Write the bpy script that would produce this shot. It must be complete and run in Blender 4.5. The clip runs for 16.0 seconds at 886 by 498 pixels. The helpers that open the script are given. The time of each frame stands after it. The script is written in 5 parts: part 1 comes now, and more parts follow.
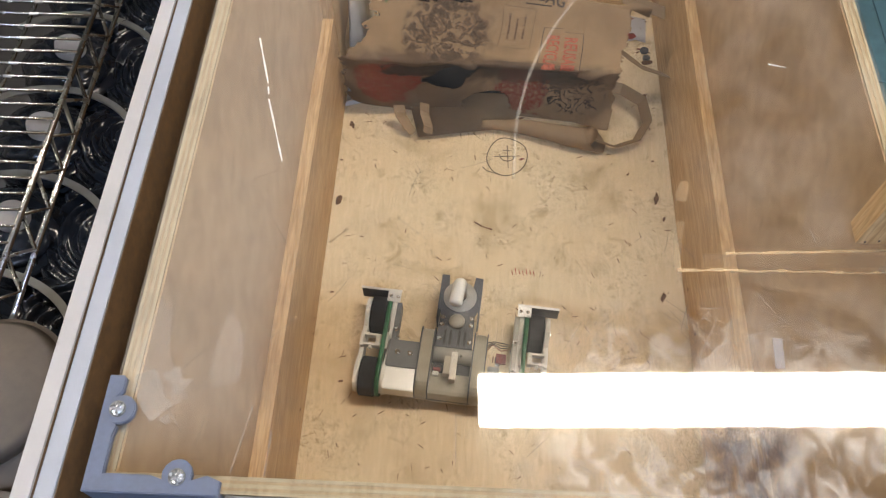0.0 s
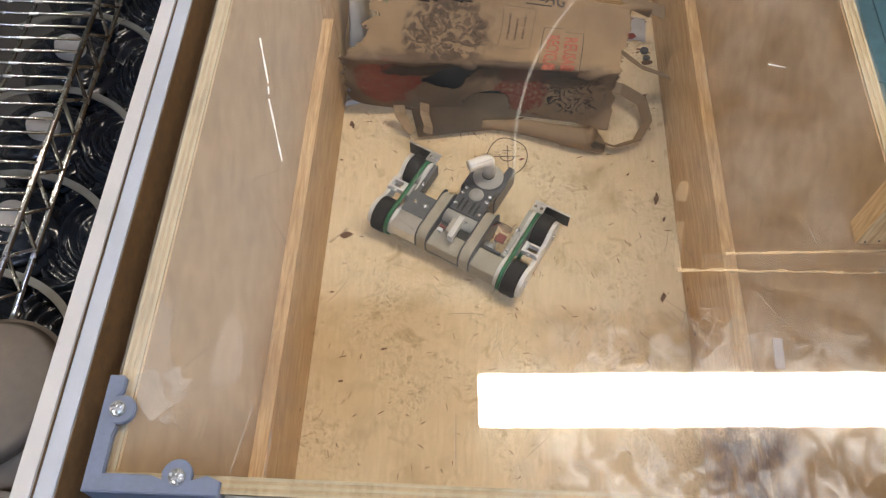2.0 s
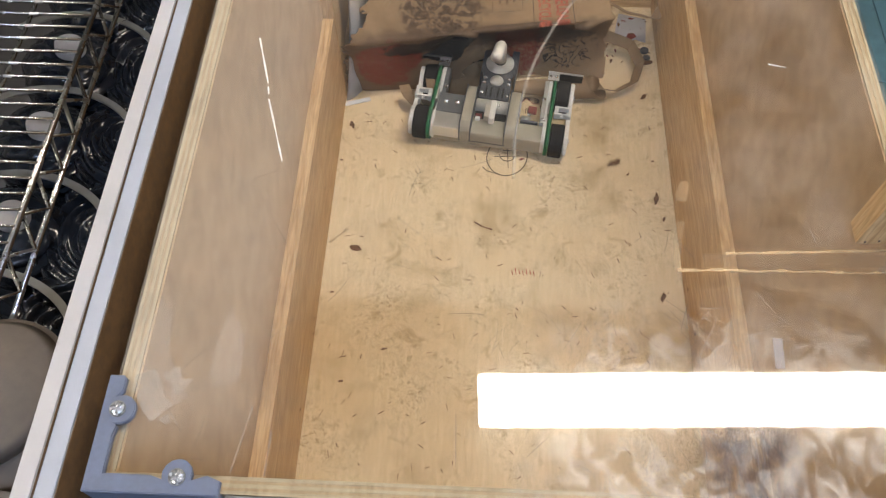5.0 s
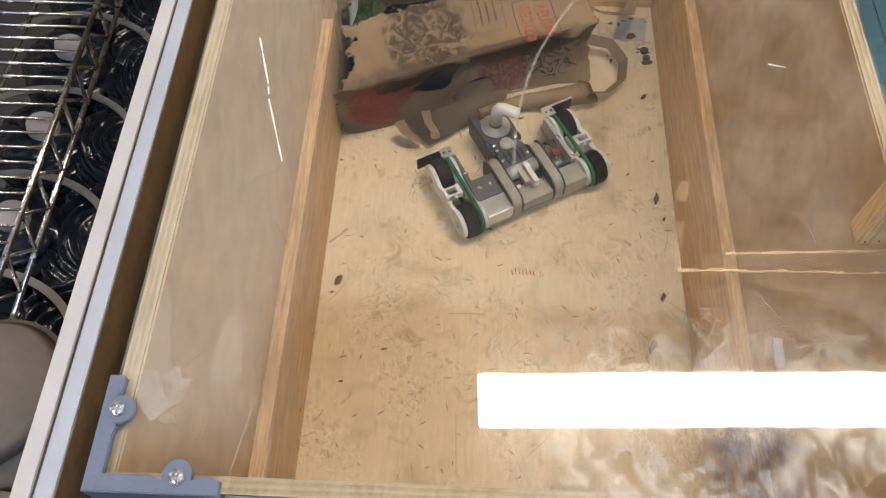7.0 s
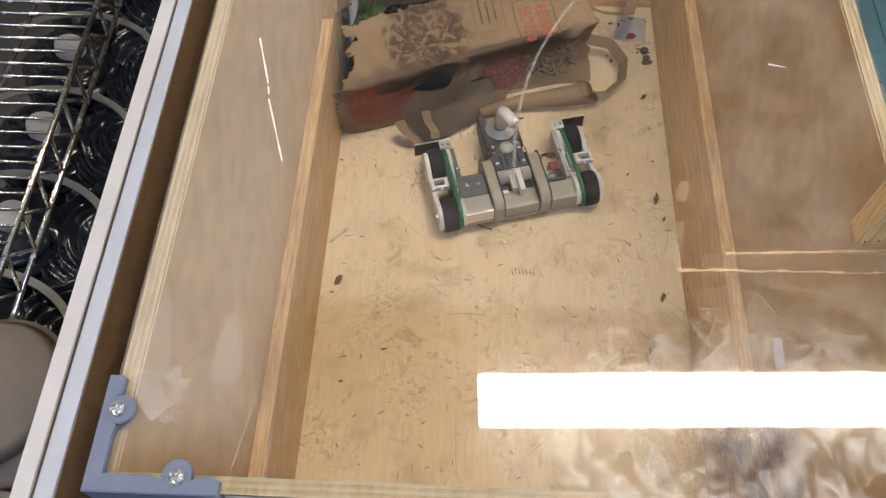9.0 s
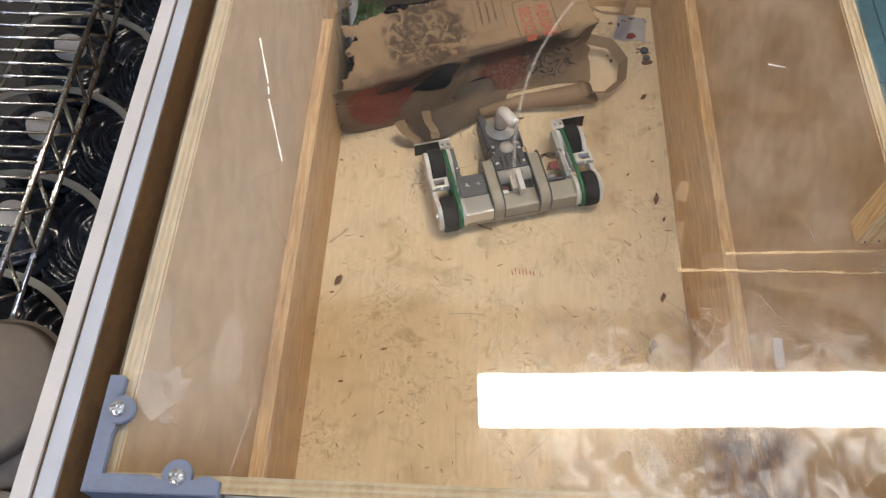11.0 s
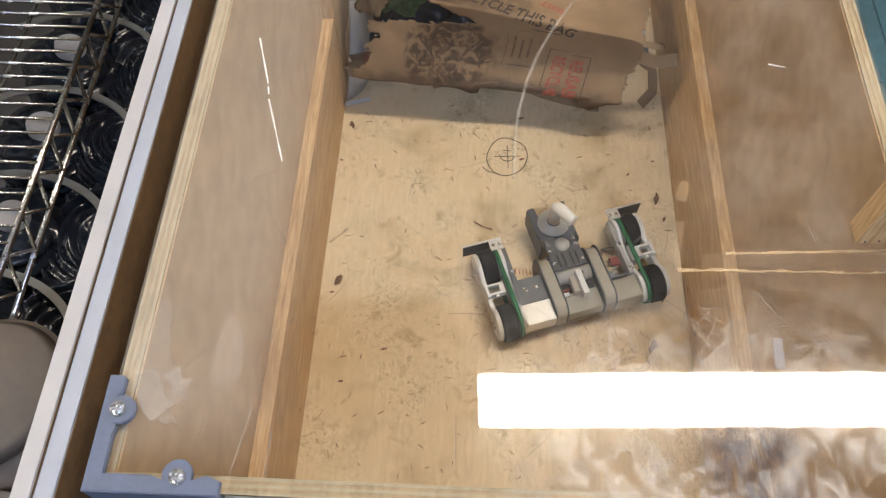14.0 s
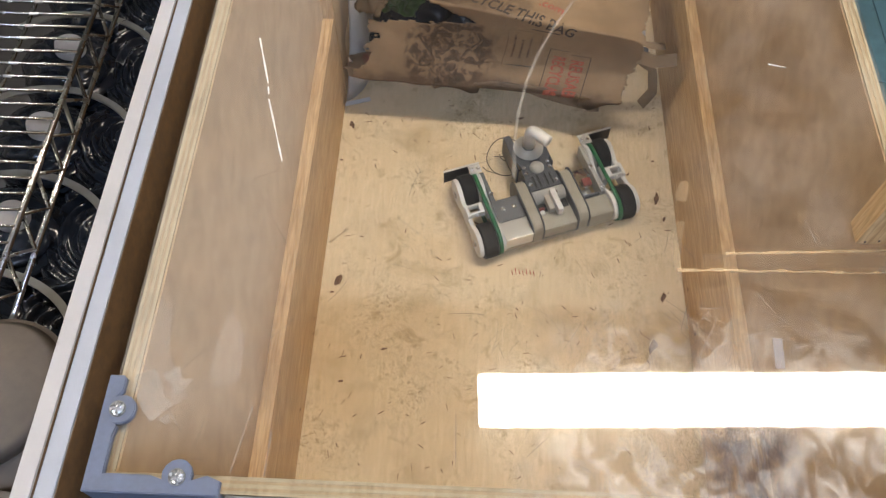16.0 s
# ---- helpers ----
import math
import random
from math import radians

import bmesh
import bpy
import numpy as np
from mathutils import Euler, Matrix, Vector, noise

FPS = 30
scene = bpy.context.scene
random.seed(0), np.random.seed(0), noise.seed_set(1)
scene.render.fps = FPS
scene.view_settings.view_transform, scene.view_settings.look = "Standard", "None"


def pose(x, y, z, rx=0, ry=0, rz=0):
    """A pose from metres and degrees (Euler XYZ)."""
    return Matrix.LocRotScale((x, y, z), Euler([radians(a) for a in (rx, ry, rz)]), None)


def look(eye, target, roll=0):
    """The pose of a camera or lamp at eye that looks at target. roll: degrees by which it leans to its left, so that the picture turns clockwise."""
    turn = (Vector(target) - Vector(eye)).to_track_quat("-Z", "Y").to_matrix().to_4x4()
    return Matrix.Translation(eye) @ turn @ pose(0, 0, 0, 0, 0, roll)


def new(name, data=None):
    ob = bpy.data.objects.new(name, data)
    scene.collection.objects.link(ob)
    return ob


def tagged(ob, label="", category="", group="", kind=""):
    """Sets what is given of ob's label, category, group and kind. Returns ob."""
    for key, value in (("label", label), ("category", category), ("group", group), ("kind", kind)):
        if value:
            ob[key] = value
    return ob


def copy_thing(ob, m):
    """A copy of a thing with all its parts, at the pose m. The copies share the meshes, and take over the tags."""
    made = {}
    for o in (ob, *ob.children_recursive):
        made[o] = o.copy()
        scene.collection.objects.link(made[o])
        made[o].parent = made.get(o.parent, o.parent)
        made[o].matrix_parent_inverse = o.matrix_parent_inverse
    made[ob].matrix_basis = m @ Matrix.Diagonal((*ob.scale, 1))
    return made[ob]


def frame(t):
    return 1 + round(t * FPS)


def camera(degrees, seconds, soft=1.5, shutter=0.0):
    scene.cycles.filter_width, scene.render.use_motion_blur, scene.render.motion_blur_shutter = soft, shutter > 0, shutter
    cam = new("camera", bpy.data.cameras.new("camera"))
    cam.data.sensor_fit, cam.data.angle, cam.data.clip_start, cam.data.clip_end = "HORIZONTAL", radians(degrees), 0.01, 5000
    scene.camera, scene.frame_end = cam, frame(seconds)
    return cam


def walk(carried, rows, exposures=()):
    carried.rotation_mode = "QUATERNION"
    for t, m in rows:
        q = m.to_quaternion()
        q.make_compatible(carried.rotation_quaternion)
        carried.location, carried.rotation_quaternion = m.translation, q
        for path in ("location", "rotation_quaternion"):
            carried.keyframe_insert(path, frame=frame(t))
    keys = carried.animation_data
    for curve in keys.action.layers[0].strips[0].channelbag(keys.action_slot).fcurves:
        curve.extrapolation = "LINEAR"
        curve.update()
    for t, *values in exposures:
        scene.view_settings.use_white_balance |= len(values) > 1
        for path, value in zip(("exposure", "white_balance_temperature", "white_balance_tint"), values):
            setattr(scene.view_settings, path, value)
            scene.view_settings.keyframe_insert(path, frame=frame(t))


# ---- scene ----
cam = camera(57.88, 16.0, soft=1.2, shutter=0.5)
EYE = Vector((-0.0615, -0.1184, 1.0819))
VIEW = look(EYE, EYE + Vector((-0.02463, 0.49702, -0.86739)), -0.35)
walk(cam, [(0.0, VIEW), (16.0, VIEW)], exposures=[(0.0, 0.0), (16.0, 0.0)])

# ---- world and light ----
world = bpy.data.worlds.new("room_air")
scene.world = world
world.use_nodes = True
world.node_tree.nodes["Background"].inputs[0].default_value = (0.9, 0.95, 1.0, 1)
world.node_tree.nodes["Background"].inputs[1].default_value = 0.05
LAMP_POWER = 63.0

HX = 0.305      # half the outer width of the box
WT = 0.012      # plywood thickness
HI = HX - WT
TOP = 0.533     # height of the lid over the box floor
BACK = 1.072     # length of the box
GROUND = -0.45
CEIL = 2.42


# ---- materials ----
def material(name, rough=0.5, metal=0.0, spec=0.5):
    m = bpy.data.materials.new(name)
    m.use_nodes = True
    b = m.node_tree.nodes["Principled BSDF"]
    b.inputs["Roughness"].default_value = rough
    b.inputs["Metallic"].default_value = metal
    b.inputs["Specular IOR Level"].default_value = spec
    return m, m.node_tree.nodes, m.node_tree.links, b


def ramp(nodes, links, source, stops):
    r = nodes.new("ShaderNodeValToRGB")
    el = r.color_ramp.elements
    while len(el) < len(stops):
        el.new(0.5)
    for e, (p, c) in zip(el, stops):
        e.position = p
        e.color = (*c, 1) if len(c) == 3 else c
    links.new(source, r.inputs[0])
    return r


def coords(nodes, links, scale, turn=(0, 0, 0)):
    tc = nodes.new("ShaderNodeTexCoord")
    mp = nodes.new("ShaderNodeMapping")
    mp.inputs["Scale"].default_value = scale
    mp.inputs["Rotation"].default_value = turn
    links.new(tc.outputs["Object"], mp.inputs[0])
    return mp.outputs[0]


def noise_tex(nodes, links, vec, scale, detail=5, rough=0.55, distort=0.0):
    n = nodes.new("ShaderNodeTexNoise")
    n.inputs["Scale"].default_value = scale
    n.inputs["Detail"].default_value = detail
    n.inputs["Roughness"].default_value = rough
    n.inputs["Distortion"].default_value = distort
    links.new(vec, n.inputs["Vector"])
    return n.outputs[0]


def blend(nodes, links, fac, a, b, kind="MIX"):
    mx = nodes.new("ShaderNodeMix")
    mx.data_type = "RGBA"
    mx.blend_type = kind
    for sock, v in ((mx.inputs[0], fac), (mx.inputs[6], a), (mx.inputs[7], b)):
        if isinstance(v, (int, float)):
            sock.default_value = v
        elif isinstance(v, tuple):
            sock.default_value = (*v, 1)
        else:
            links.new(v, sock)
    return mx.outputs[2]


def bump(nodes, links, height, strength, dist, bsdf):
    bp = nodes.new("ShaderNodeBump")
    bp.inputs["Strength"].default_value = strength
    bp.inputs["Distance"].default_value = dist
    links.new(height, bp.inputs["Height"])
    links.new(bp.outputs[0], bsdf.inputs["Normal"])


def plain(name, color, rough=0.5, metal=0.0, vary=0.12, scale=60, relief=0.15):
    m, n, l, b = material(name, rough, metal)
    v = coords(n, l, (1, 1, 1))
    a = noise_tex(n, l, v, scale)
    big = noise_tex(n, l, v, scale * 0.12, 3)
    lo = tuple(c * (1 - vary) for c in color)
    hi = tuple(min(1, c * (1 + vary)) for c in color)
    c1 = ramp(n, l, a, [(0.3, lo), (0.7, hi)]).outputs[0]
    c2 = ramp(n, l, big, [(0.35, (0.86, 0.85, 0.83)), (0.65, (1, 1, 1))]).outputs[0]
    l.new(blend(n, l, 1.0, c1, c2, "MULTIPLY"), b.inputs["Base Color"])
    rr = n.new("ShaderNodeMapRange")
    rr.inputs[3].default_value, rr.inputs[4].default_value = rough * 0.8, min(1, rough * 1.25)
    l.new(a, rr.inputs[0])
    l.new(rr.outputs[0], b.inputs["Roughness"])
    bump(n, l, a, relief, 0.0006, b)
    return m


def wood(name, dark, light, stretch, rough=0.55, grain=1.0, knots=True, stain=0.5):
    """Timber with its grain along the axis whose stretch is smallest."""
    m, n, l, b = material(name, rough)
    v = coords(n, l, stretch)
    fine = noise_tex(n, l, v, 34, 8, 0.62, 0.4)
    band = noise_tex(n, l, v, 7, 4, 0.5, 1.2)
    w = n.new("ShaderNodeTexWave")
    w.wave_type, w.bands_direction = "RINGS", "Y"
    w.inputs["Scale"].default_value = 4.0
    w.inputs["Distortion"].default_value = 7.0
    w.inputs["Detail"].default_value = 3
    l.new(v, w.inputs["Vector"])
    c = ramp(n, l, fine, [(0.36, dark), (0.60, light)]).outputs[0]
    bandc = ramp(n, l, band, [(0.35, (0.8, 0.72, 0.62)), (0.6, (1, 1, 1))]).outputs[0]
    c = blend(n, l, 0.7 * grain, c, bandc, "MULTIPLY")
    wc = ramp(n, l, w.outputs[0], [(0.0, (0.78, 0.66, 0.52)), (0.35, (1, 1, 1))]).outputs[0]
    c = blend(n, l, 0.45 * grain, c, wc, "MULTIPLY")
    dirt = noise_tex(n, l, coords(n, l, (1, 1, 1)), 9, 6, 0.6)
    dc = ramp(n, l, dirt, [(0.32, (0.62, 0.57, 0.5)), (0.52, (1, 1, 1))]).outputs[0]
    c = blend(n, l, stain, c, dc, "MULTIPLY")
    l.new(c, b.inputs["Base Color"])
    bump(n, l, fine, 0.25, 0.0008, b)
    return m


def floor_wood():
    m, n, l, b = material("birch_floor", 0.42)
    v = coords(n, l, (9, 1.0, 1))
    fine = noise_tex(n, l, v, 22, 8, 0.6, 0.3)
    iso = coords(n, l, (1, 1, 1))
    c = ramp(n, l, fine, [(0.25, (0.665, 0.535, 0.345)), (0.7, (0.79, 0.655, 0.465))]).outputs[0]
    # scuffs and dirt where the robot has been driven
    s1 = noise_tex(n, l, iso, 10, 6, 0.6, 0.3)
    c = blend(n, l, 0.6, c, ramp(n, l, s1, [(0.30, (0.50, 0.46, 0.36)), (0.48, (1, 1, 1))]).outputs[0], "MULTIPLY")
    blot = noise_tex(n, l, iso, 26, 7, 0.7, 0.8)
    c = blend(n, l, 0.55, c, ramp(n, l, blot, [(0.34, (0.55, 0.49, 0.38)), (0.43, (1, 1, 1)), (0.60, (1, 1, 1)), (0.68, (1.10, 1.08, 1.05))]).outputs[0], "MULTIPLY")
    s2 = noise_tex(n, l, iso, 150, 8, 0.8, 1.2)
    area = ramp(n, l, noise_tex(n, l, iso, 9, 4, 0.6), [(0.46, (0.04, 0.04, 0.04)), (0.62, (1, 1, 1))]).outputs[0]
    speck = ramp(n, l, s2, [(0.38, (0.42, 0.36, 0.26)), (0.50, (1, 1, 1))]).outputs[0]
    c = blend(n, l, 1.0, c, blend(n, l, area, (1.0, 1.0, 1.0), speck), "MULTIPLY")
    streaky = noise_tex(n, l, coords(n, l, (1.0, 3.5, 1.0), (0, 0, 0.7)), 60, 6, 0.7, 0.6)
    c = blend(n, l, 0.5, c, ramp(n, l, streaky, [(0.28, (0.72, 0.66, 0.56)), (0.40, (1, 1, 1))]).outputs[0], "MULTIPLY")
    s3 = noise_tex(n, l, iso, 4.5, 5, 0.6)
    c = blend(n, l, 0.8, c, ramp(n, l, s3, [(0.33, (0.86, 0.78, 0.66)), (0.62, (1.0, 1.0, 0.98))]).outputs[0], "MULTIPLY")
    l.new(c, b.inputs["Base Color"])
    rr = n.new("ShaderNodeMapRange")
    rr.inputs[3].default_value, rr.inputs[4].default_value = 0.3, 0.6
    l.new(s1, rr.inputs[0])
    l.new(rr.outputs[0], b.inputs["Roughness"])
    bump(n, l, s2, 0.2, 0.0006, b)
    return m


def emitter(name, color, strength):
    m = bpy.data.materials.new(name)
    m.use_nodes = True
    n, l = m.node_tree.nodes, m.node_tree.links
    b = n["Principled BSDF"]
    b.inputs["Base Color"].default_value = (*color, 1)
    b.inputs["Emission Color"].default_value = (*color, 1)
    b.inputs["Emission Strength"].default_value = strength
    return m


def acrylic():
    """Clear sheet, scratched and greasy: clear, mirror by Fresnel, a thin matt film in patches, and painted reflection
    haze at the sides.
    """
    m = bpy.data.materials.new("acrylic_sheet")
    m.use_nodes = True
    n, l = m.node_tree.nodes, m.node_tree.links
    n.remove(n["Principled BSDF"])
    out = n["Material Output"]
    clear = n.new("ShaderNodeBsdfTransparent")
    clear.inputs[0].default_value = (0.97, 0.97, 0.96, 1)
    gloss = n.new("ShaderNodeBsdfGlossy")
    gloss.inputs["Roughness"].default_value = 0.012
    fr = n.new("ShaderNodeLayerWeight")
    fr.inputs[0].default_value = 0.5
    fifth = n.new("ShaderNodeMath")
    fifth.operation = "POWER"
    fifth.inputs[1].default_value = 5.0
    l.new(fr.outputs["Facing"], fifth.inputs[0])
    sch = n.new("ShaderNodeMapRange")
    sch.inputs[3].default_value, sch.inputs[4].default_value = 0.035, 1.0
    l.new(fifth.outputs[0], sch.inputs[0])
    m1 = n.new("ShaderNodeMixShader")
    l.new(sch.outputs[0], m1.inputs[0])
    l.new(clear.outputs[0], m1.inputs[1])
    l.new(gloss.outputs[0], m1.inputs[2])
    film = n.new("ShaderNodeBsdfDiffuse")
    film.inputs[0].default_value = (0.85, 0.79, 0.71, 1)
    v = coords(n, l, (1, 1, 1))
    a = noise_tex(n, l, v, 16, 7, 0.6, 0.6)
    big = noise_tex(n, l, v, 3.2, 3, 0.5)
    sep = n.new("ShaderNodeSeparateXYZ")
    l.new(v, sep.inputs[0])

    def zone(axis, lo, hi, wobble):
        """1 beyond hi and 0 before lo along an axis, with a cloudy border."""
        add = n.new("ShaderNodeMath")
        add.operation = "MULTIPLY_ADD"
        l.new(big, add.inputs[0])
        add.inputs[1].default_value = wobble
        l.new(sep.outputs[axis], add.inputs[2])
        mr = n.new("ShaderNodeMapRange")
        mr.interpolation_type = "SMOOTHSTEP"
        mr.inputs[1].default_value, mr.inputs[2].default_value = lo + wobble / 2, hi + wobble / 2
        l.new(add.outputs[0], mr.inputs[0])
        return mr.outputs[0]

    def mul(p, q):
        k = n.new("ShaderNodeMath")
        k.operation = "MULTIPLY"
        for sock, val in zip(k.inputs, (p, q)):
            if isinstance(val, float):
                sock.default_value = val
            else:
                l.new(val, sock)
        return k.outputs[0]

    def plus(p, q):
        k = n.new("ShaderNodeMath")
        l.new(p, k.inputs[0])
        l.new(q, k.inputs[1])
        return k.outputs[0]
    dust = ramp(n, l, a, [(0.35, (0.001, 0.001, 0.001)), (0.75, (0.009, 0.009, 0.009))]).outputs[0]
    # left: pale haze painted in for the ceiling's reflection over the side wall
    left = mul(mul(zone(0, -0.165, -0.225, 0.03), zone(1, 0.0, 0.07, 0.03)), 0.085)
    cloud = ramp(n, l, noise_tex(n, l, coords(n, l, (1.35, 1, 1), (0, 0, 0.7)), 44, 10, 0.66, 0.9), [(0.44, (0.003, 0.003, 0.003)), (0.50, (0.05, 0.05, 0.05)), (0.57, (0.21, 0.21, 0.21))]).outputs[0]
    near = mul(mul(zone(0, -0.06, 0.06, 0.12), zone(1, 0.16, 0.07, 0.10)), cloud)
    # right: mottled dust that also paints in reflected haze over the wall
    veil = ramp(n, l, a, [(0.36, (0.004, 0.004, 0.004)), (0.68, (0.05, 0.05, 0.05))]).outputs[0]
    right = mul(mul(zone(0, 0.08, 0.19, 0.06), zone(1, 0.08, 0.17, 0.05)), veil)
    fa = plus(plus(plus(dust, left), near), right)
    m2 = n.new("ShaderNodeMixShader")
    l.new(fa, m2.inputs[0])
    l.new(m1.outputs[0], m2.inputs[1])
    l.new(film.outputs[0], m2.inputs[2])
    # a dark bluish streaky patch near the front edge
    dark_film = n.new("ShaderNodeBsdfDiffuse")
    dark_film.inputs[0].default_value = (0.06, 0.057, 0.072, 1)
    streaky = ramp(n, l, noise_tex(n, l, coords(n, l, (2.2, 1, 1), (0, 0, 0.25)), 48, 9, 0.7, 0.5), [(0.40, (0.02, 0.02, 0.02)), (0.60, (0.55, 0.55, 0.55))]).outputs[0]
    patch = mul(mul(mul(zone(0, 0.095, 0.125, 0.05), zone(0, 0.185, 0.155, 0.05)), zone(1, 0.075, 0.045, 0.03)), streaky)
    m4 = n.new("ShaderNodeMixShader")
    l.new(patch, m4.inputs[0])
    l.new(m2.outputs[0], m4.inputs[1])
    l.new(dark_film.outputs[0], m4.inputs[2])
    m2 = m4
    grease = n.new("ShaderNodeBsdfGlossy")
    grease.inputs["Roughness"].default_value = 0.34
    wipe = noise_tex(n, l, coords(n, l, (1.0, 1.6, 1.0), (0, 0, 0.5)), 21, 8, 0.66, 1.4)
    ga = ramp(n, l, wipe, [(0.46, (0, 0, 0)), (0.74, (0.03, 0.03, 0.03))]).outputs[0]
    gb = ramp(n, l, big, [(0.36, (0.05, 0.05, 0.05)), (0.58, (1, 1, 1))]).outputs[0]
    m3 = n.new("ShaderNodeMixShader")
    l.new(blend(n, l, 1.0, ga, gb, "MULTIPLY"), m3.inputs[0])
    l.new(m2.outputs[0], m3.inputs[1])
    l.new(grease.outputs[0], m3.inputs[2])
    l.new(m3.outputs[0], out.inputs[0])
    return m


def translucent(name, color, clear_share, rough=0.3):
    m, n, l, b = material(name, rough)
    v = coords(n, l, (1, 1, 1))
    a = noise_tex(n, l, v, 30, 5)
    c = ramp(n, l, a, [(0.3, tuple(x * 0.8 for x in color)), (0.7, color)]).outputs[0]
    l.new(c, b.inputs["Base Color"])
    clear = n.new("ShaderNodeBsdfTransparent")
    mx = n.new("ShaderNodeMixShader")
    mx.inputs[0].default_value = clear_share
    l.new(b.outputs[0], mx.inputs[1])
    l.new(clear.outputs[0], mx.inputs[2])
    l.new(mx.outputs[0], n["Material Output"].inputs[0])
    return m


M_FLOOR = floor_wood()
M_PANEL = wood("brown_hardboard", (0.39, 0.252, 0.130), (0.50, 0.342, 0.188), (1, 1, 1), 0.38, 0.25, stain=0.35)
M_PINE = wood("pine_board", (0.46, 0.29, 0.13), (0.70, 0.49, 0.26), (14, 0.9, 14), 0.5, 1.0, stain=0.4)
M_PINE_X = wood("pine_cross_board", (0.46, 0.29, 0.13), (0.70, 0.49, 0.26), (0.9, 14, 14), 0.5, 1.0, stain=0.4)
M_PINE_UP = wood("pine_post", (0.46, 0.29, 0.13), (0.70, 0.49, 0.26), (14, 14, 0.9), 0.5, 1.0, stain=0.3)
M_PLY_LIGHT = wood("ply_veneer_light", (0.34, 0.275, 0.170), (0.44, 0.37, 0.25), (5, 1, 5), 0.6, 0.3, stain=0.4)
M_PLY_DARK = wood("ply_veneer_dark", (0.28, 0.20, 0.11), (0.42, 0.31, 0.18), (5, 1, 5), 0.6, 0.3, stain=0.4)
M_WHITE = plain("white_melamine", (0.47, 0.46, 0.47), 0.45, vary=0.04, scale=25)
M_WHITE_COOL = plain("bluish_white_edging", (0.39, 0.415, 0.475), 0.4, vary=0.05, scale=25)
M_BROWN = plain("dark_particle_board", (0.16, 0.09, 0.04), 0.7, vary=0.25, scale=120)
M_BLUE = plain("blue_grey_print_plastic", (0.13, 0.157, 0.235), 0.5, vary=0.05, scale=300)
M_STEEL = plain("zinc_steel", (0.74, 0.75, 0.77), 0.26, 0.92, 0.06, 200)
M_CHROME = plain("dull_chrome_wire", (0.50, 0.50, 0.49), 0.26, 1.0, 0.12, 25, 0.02)
M_LID = acrylic()
M_TILE = plain("teal_floor_tile", (0.10, 0.20, 0.25), 0.45, vary=0.15, scale=25)
M_JUG = plain("dark_blue_black_plastic", (0.012, 0.016, 0.024), 0.1, vary=0.3, scale=25)
M_CAP = plain("white_cap_plastic", (0.42, 0.41, 0.42), 0.45, vary=0.04)
M_BAND = plain("grey_band_plastic", (0.20, 0.20, 0.19), 0.45, vary=0.06)
M_DRUM = plain("grey_brown_cardboard", (0.15, 0.125, 0.105), 0.7, vary=0.1)
M_CEIL = plain("white_ceiling", (0.32, 0.32, 0.31), 0.8, vary=0.03)
M_SCREED = plain("dark_grey_screed", (0.06, 0.06, 0.065), 0.8, vary=0.1)
M_WALLP = plain("painted_wall", (0.42, 0.42, 0.40), 0.8, vary=0.03)
M_LAMP = emitter("fluorescent_diffuser", (1.0, 0.885, 0.745), LAMP_POWER)
M_LAMP_COOL = emitter("cool_fluorescent_diffuser", (0.74, 0.90, 1.22), LAMP_POWER * 2.9)
M_TUBE_END = plain("lamp_white_metal", (0.8, 0.8, 0.78), 0.4, vary=0.02)
M_KRAFT = plain("kraft_paper", (0.275, 0.188, 0.110), 0.75, vary=0.07, scale=45, relief=0.3)
M_KRAFT_IN = plain("kraft_paper_inside", (0.27, 0.186, 0.110), 0.8, vary=0.08, scale=45)
M_INK = plain("brown_black_ink", (0.055, 0.038, 0.03), 0.7, vary=0.2)
M_STAMP = plain("red_stamp_ink", (0.40, 0.10, 0.06), 0.7, vary=0.3, scale=200)
M_ARC = translucent("faint_scratch", (0.80, 0.74, 0.64), 0.90, 0.5)
M_TAIL = translucent("yellowed_tape", (0.66, 0.48, 0.28), 0.90, 0.4)
M_PALE_MARK = translucent("white_lid_mark", (0.88, 0.84, 0.78), 0.90, 0.4)
M_FAINT_PATCH = translucent("faint_pale_patch", (0.88, 0.82, 0.76), 0.95, 0.35)
M_RED = plain("red_ink", (0.24, 0.04, 0.03), 0.7, vary=0.2)
M_FADED = plain("faded_brown_ink", (0.12, 0.07, 0.04), 0.7, vary=0.3, scale=150)
# near-black that carries the shade inside the torn bag
M_INSIDE_SHADE = plain("bag_inside_shade", (0.03, 0.03, 0.03), 0.8, vary=0.2)
M_SHEET = translucent("clear_plastic_sheet", (0.92, 0.95, 1.0), 0.30, 0.12)
M_SCRATCH = translucent("pale_scratch", (0.88, 0.83, 0.75), 0.86, 0.5)
M_GLINT = translucent("deep_bright_scratch", (0.95, 0.94, 0.9), 0.15, 0.4)
M_TAPE = translucent("clear_tape", (0.42, 0.30, 0.18), 0.93, 0.25)
M_TAPE_EDGE = translucent("dirty_tape_edge", (0.70, 0.49, 0.26), 0.62, 0.5)
M_BLUETAPE = translucent("bluish_tape", (0.16, 0.18, 0.27), 0.75, 0.3)
M_NAVY = plain("navy_wrapper_film", (0.02, 0.025, 0.04), 0.25, vary=0.3, scale=30)
M_LEAF = plain("green_wrapper_film", (0.07, 0.13, 0.04), 0.35, vary=0.3, scale=30)
M_CHIP = plain("dark_wood_chip", (0.18, 0.095, 0.052), 0.8, vary=0.3)
M_REDCHIP = plain("red_chip", (0.22, 0.06, 0.05), 0.7, vary=0.2)
M_PRINT = plain("off_white_nylon", (0.36, 0.33, 0.26), 0.45, vary=0.05, scale=300)
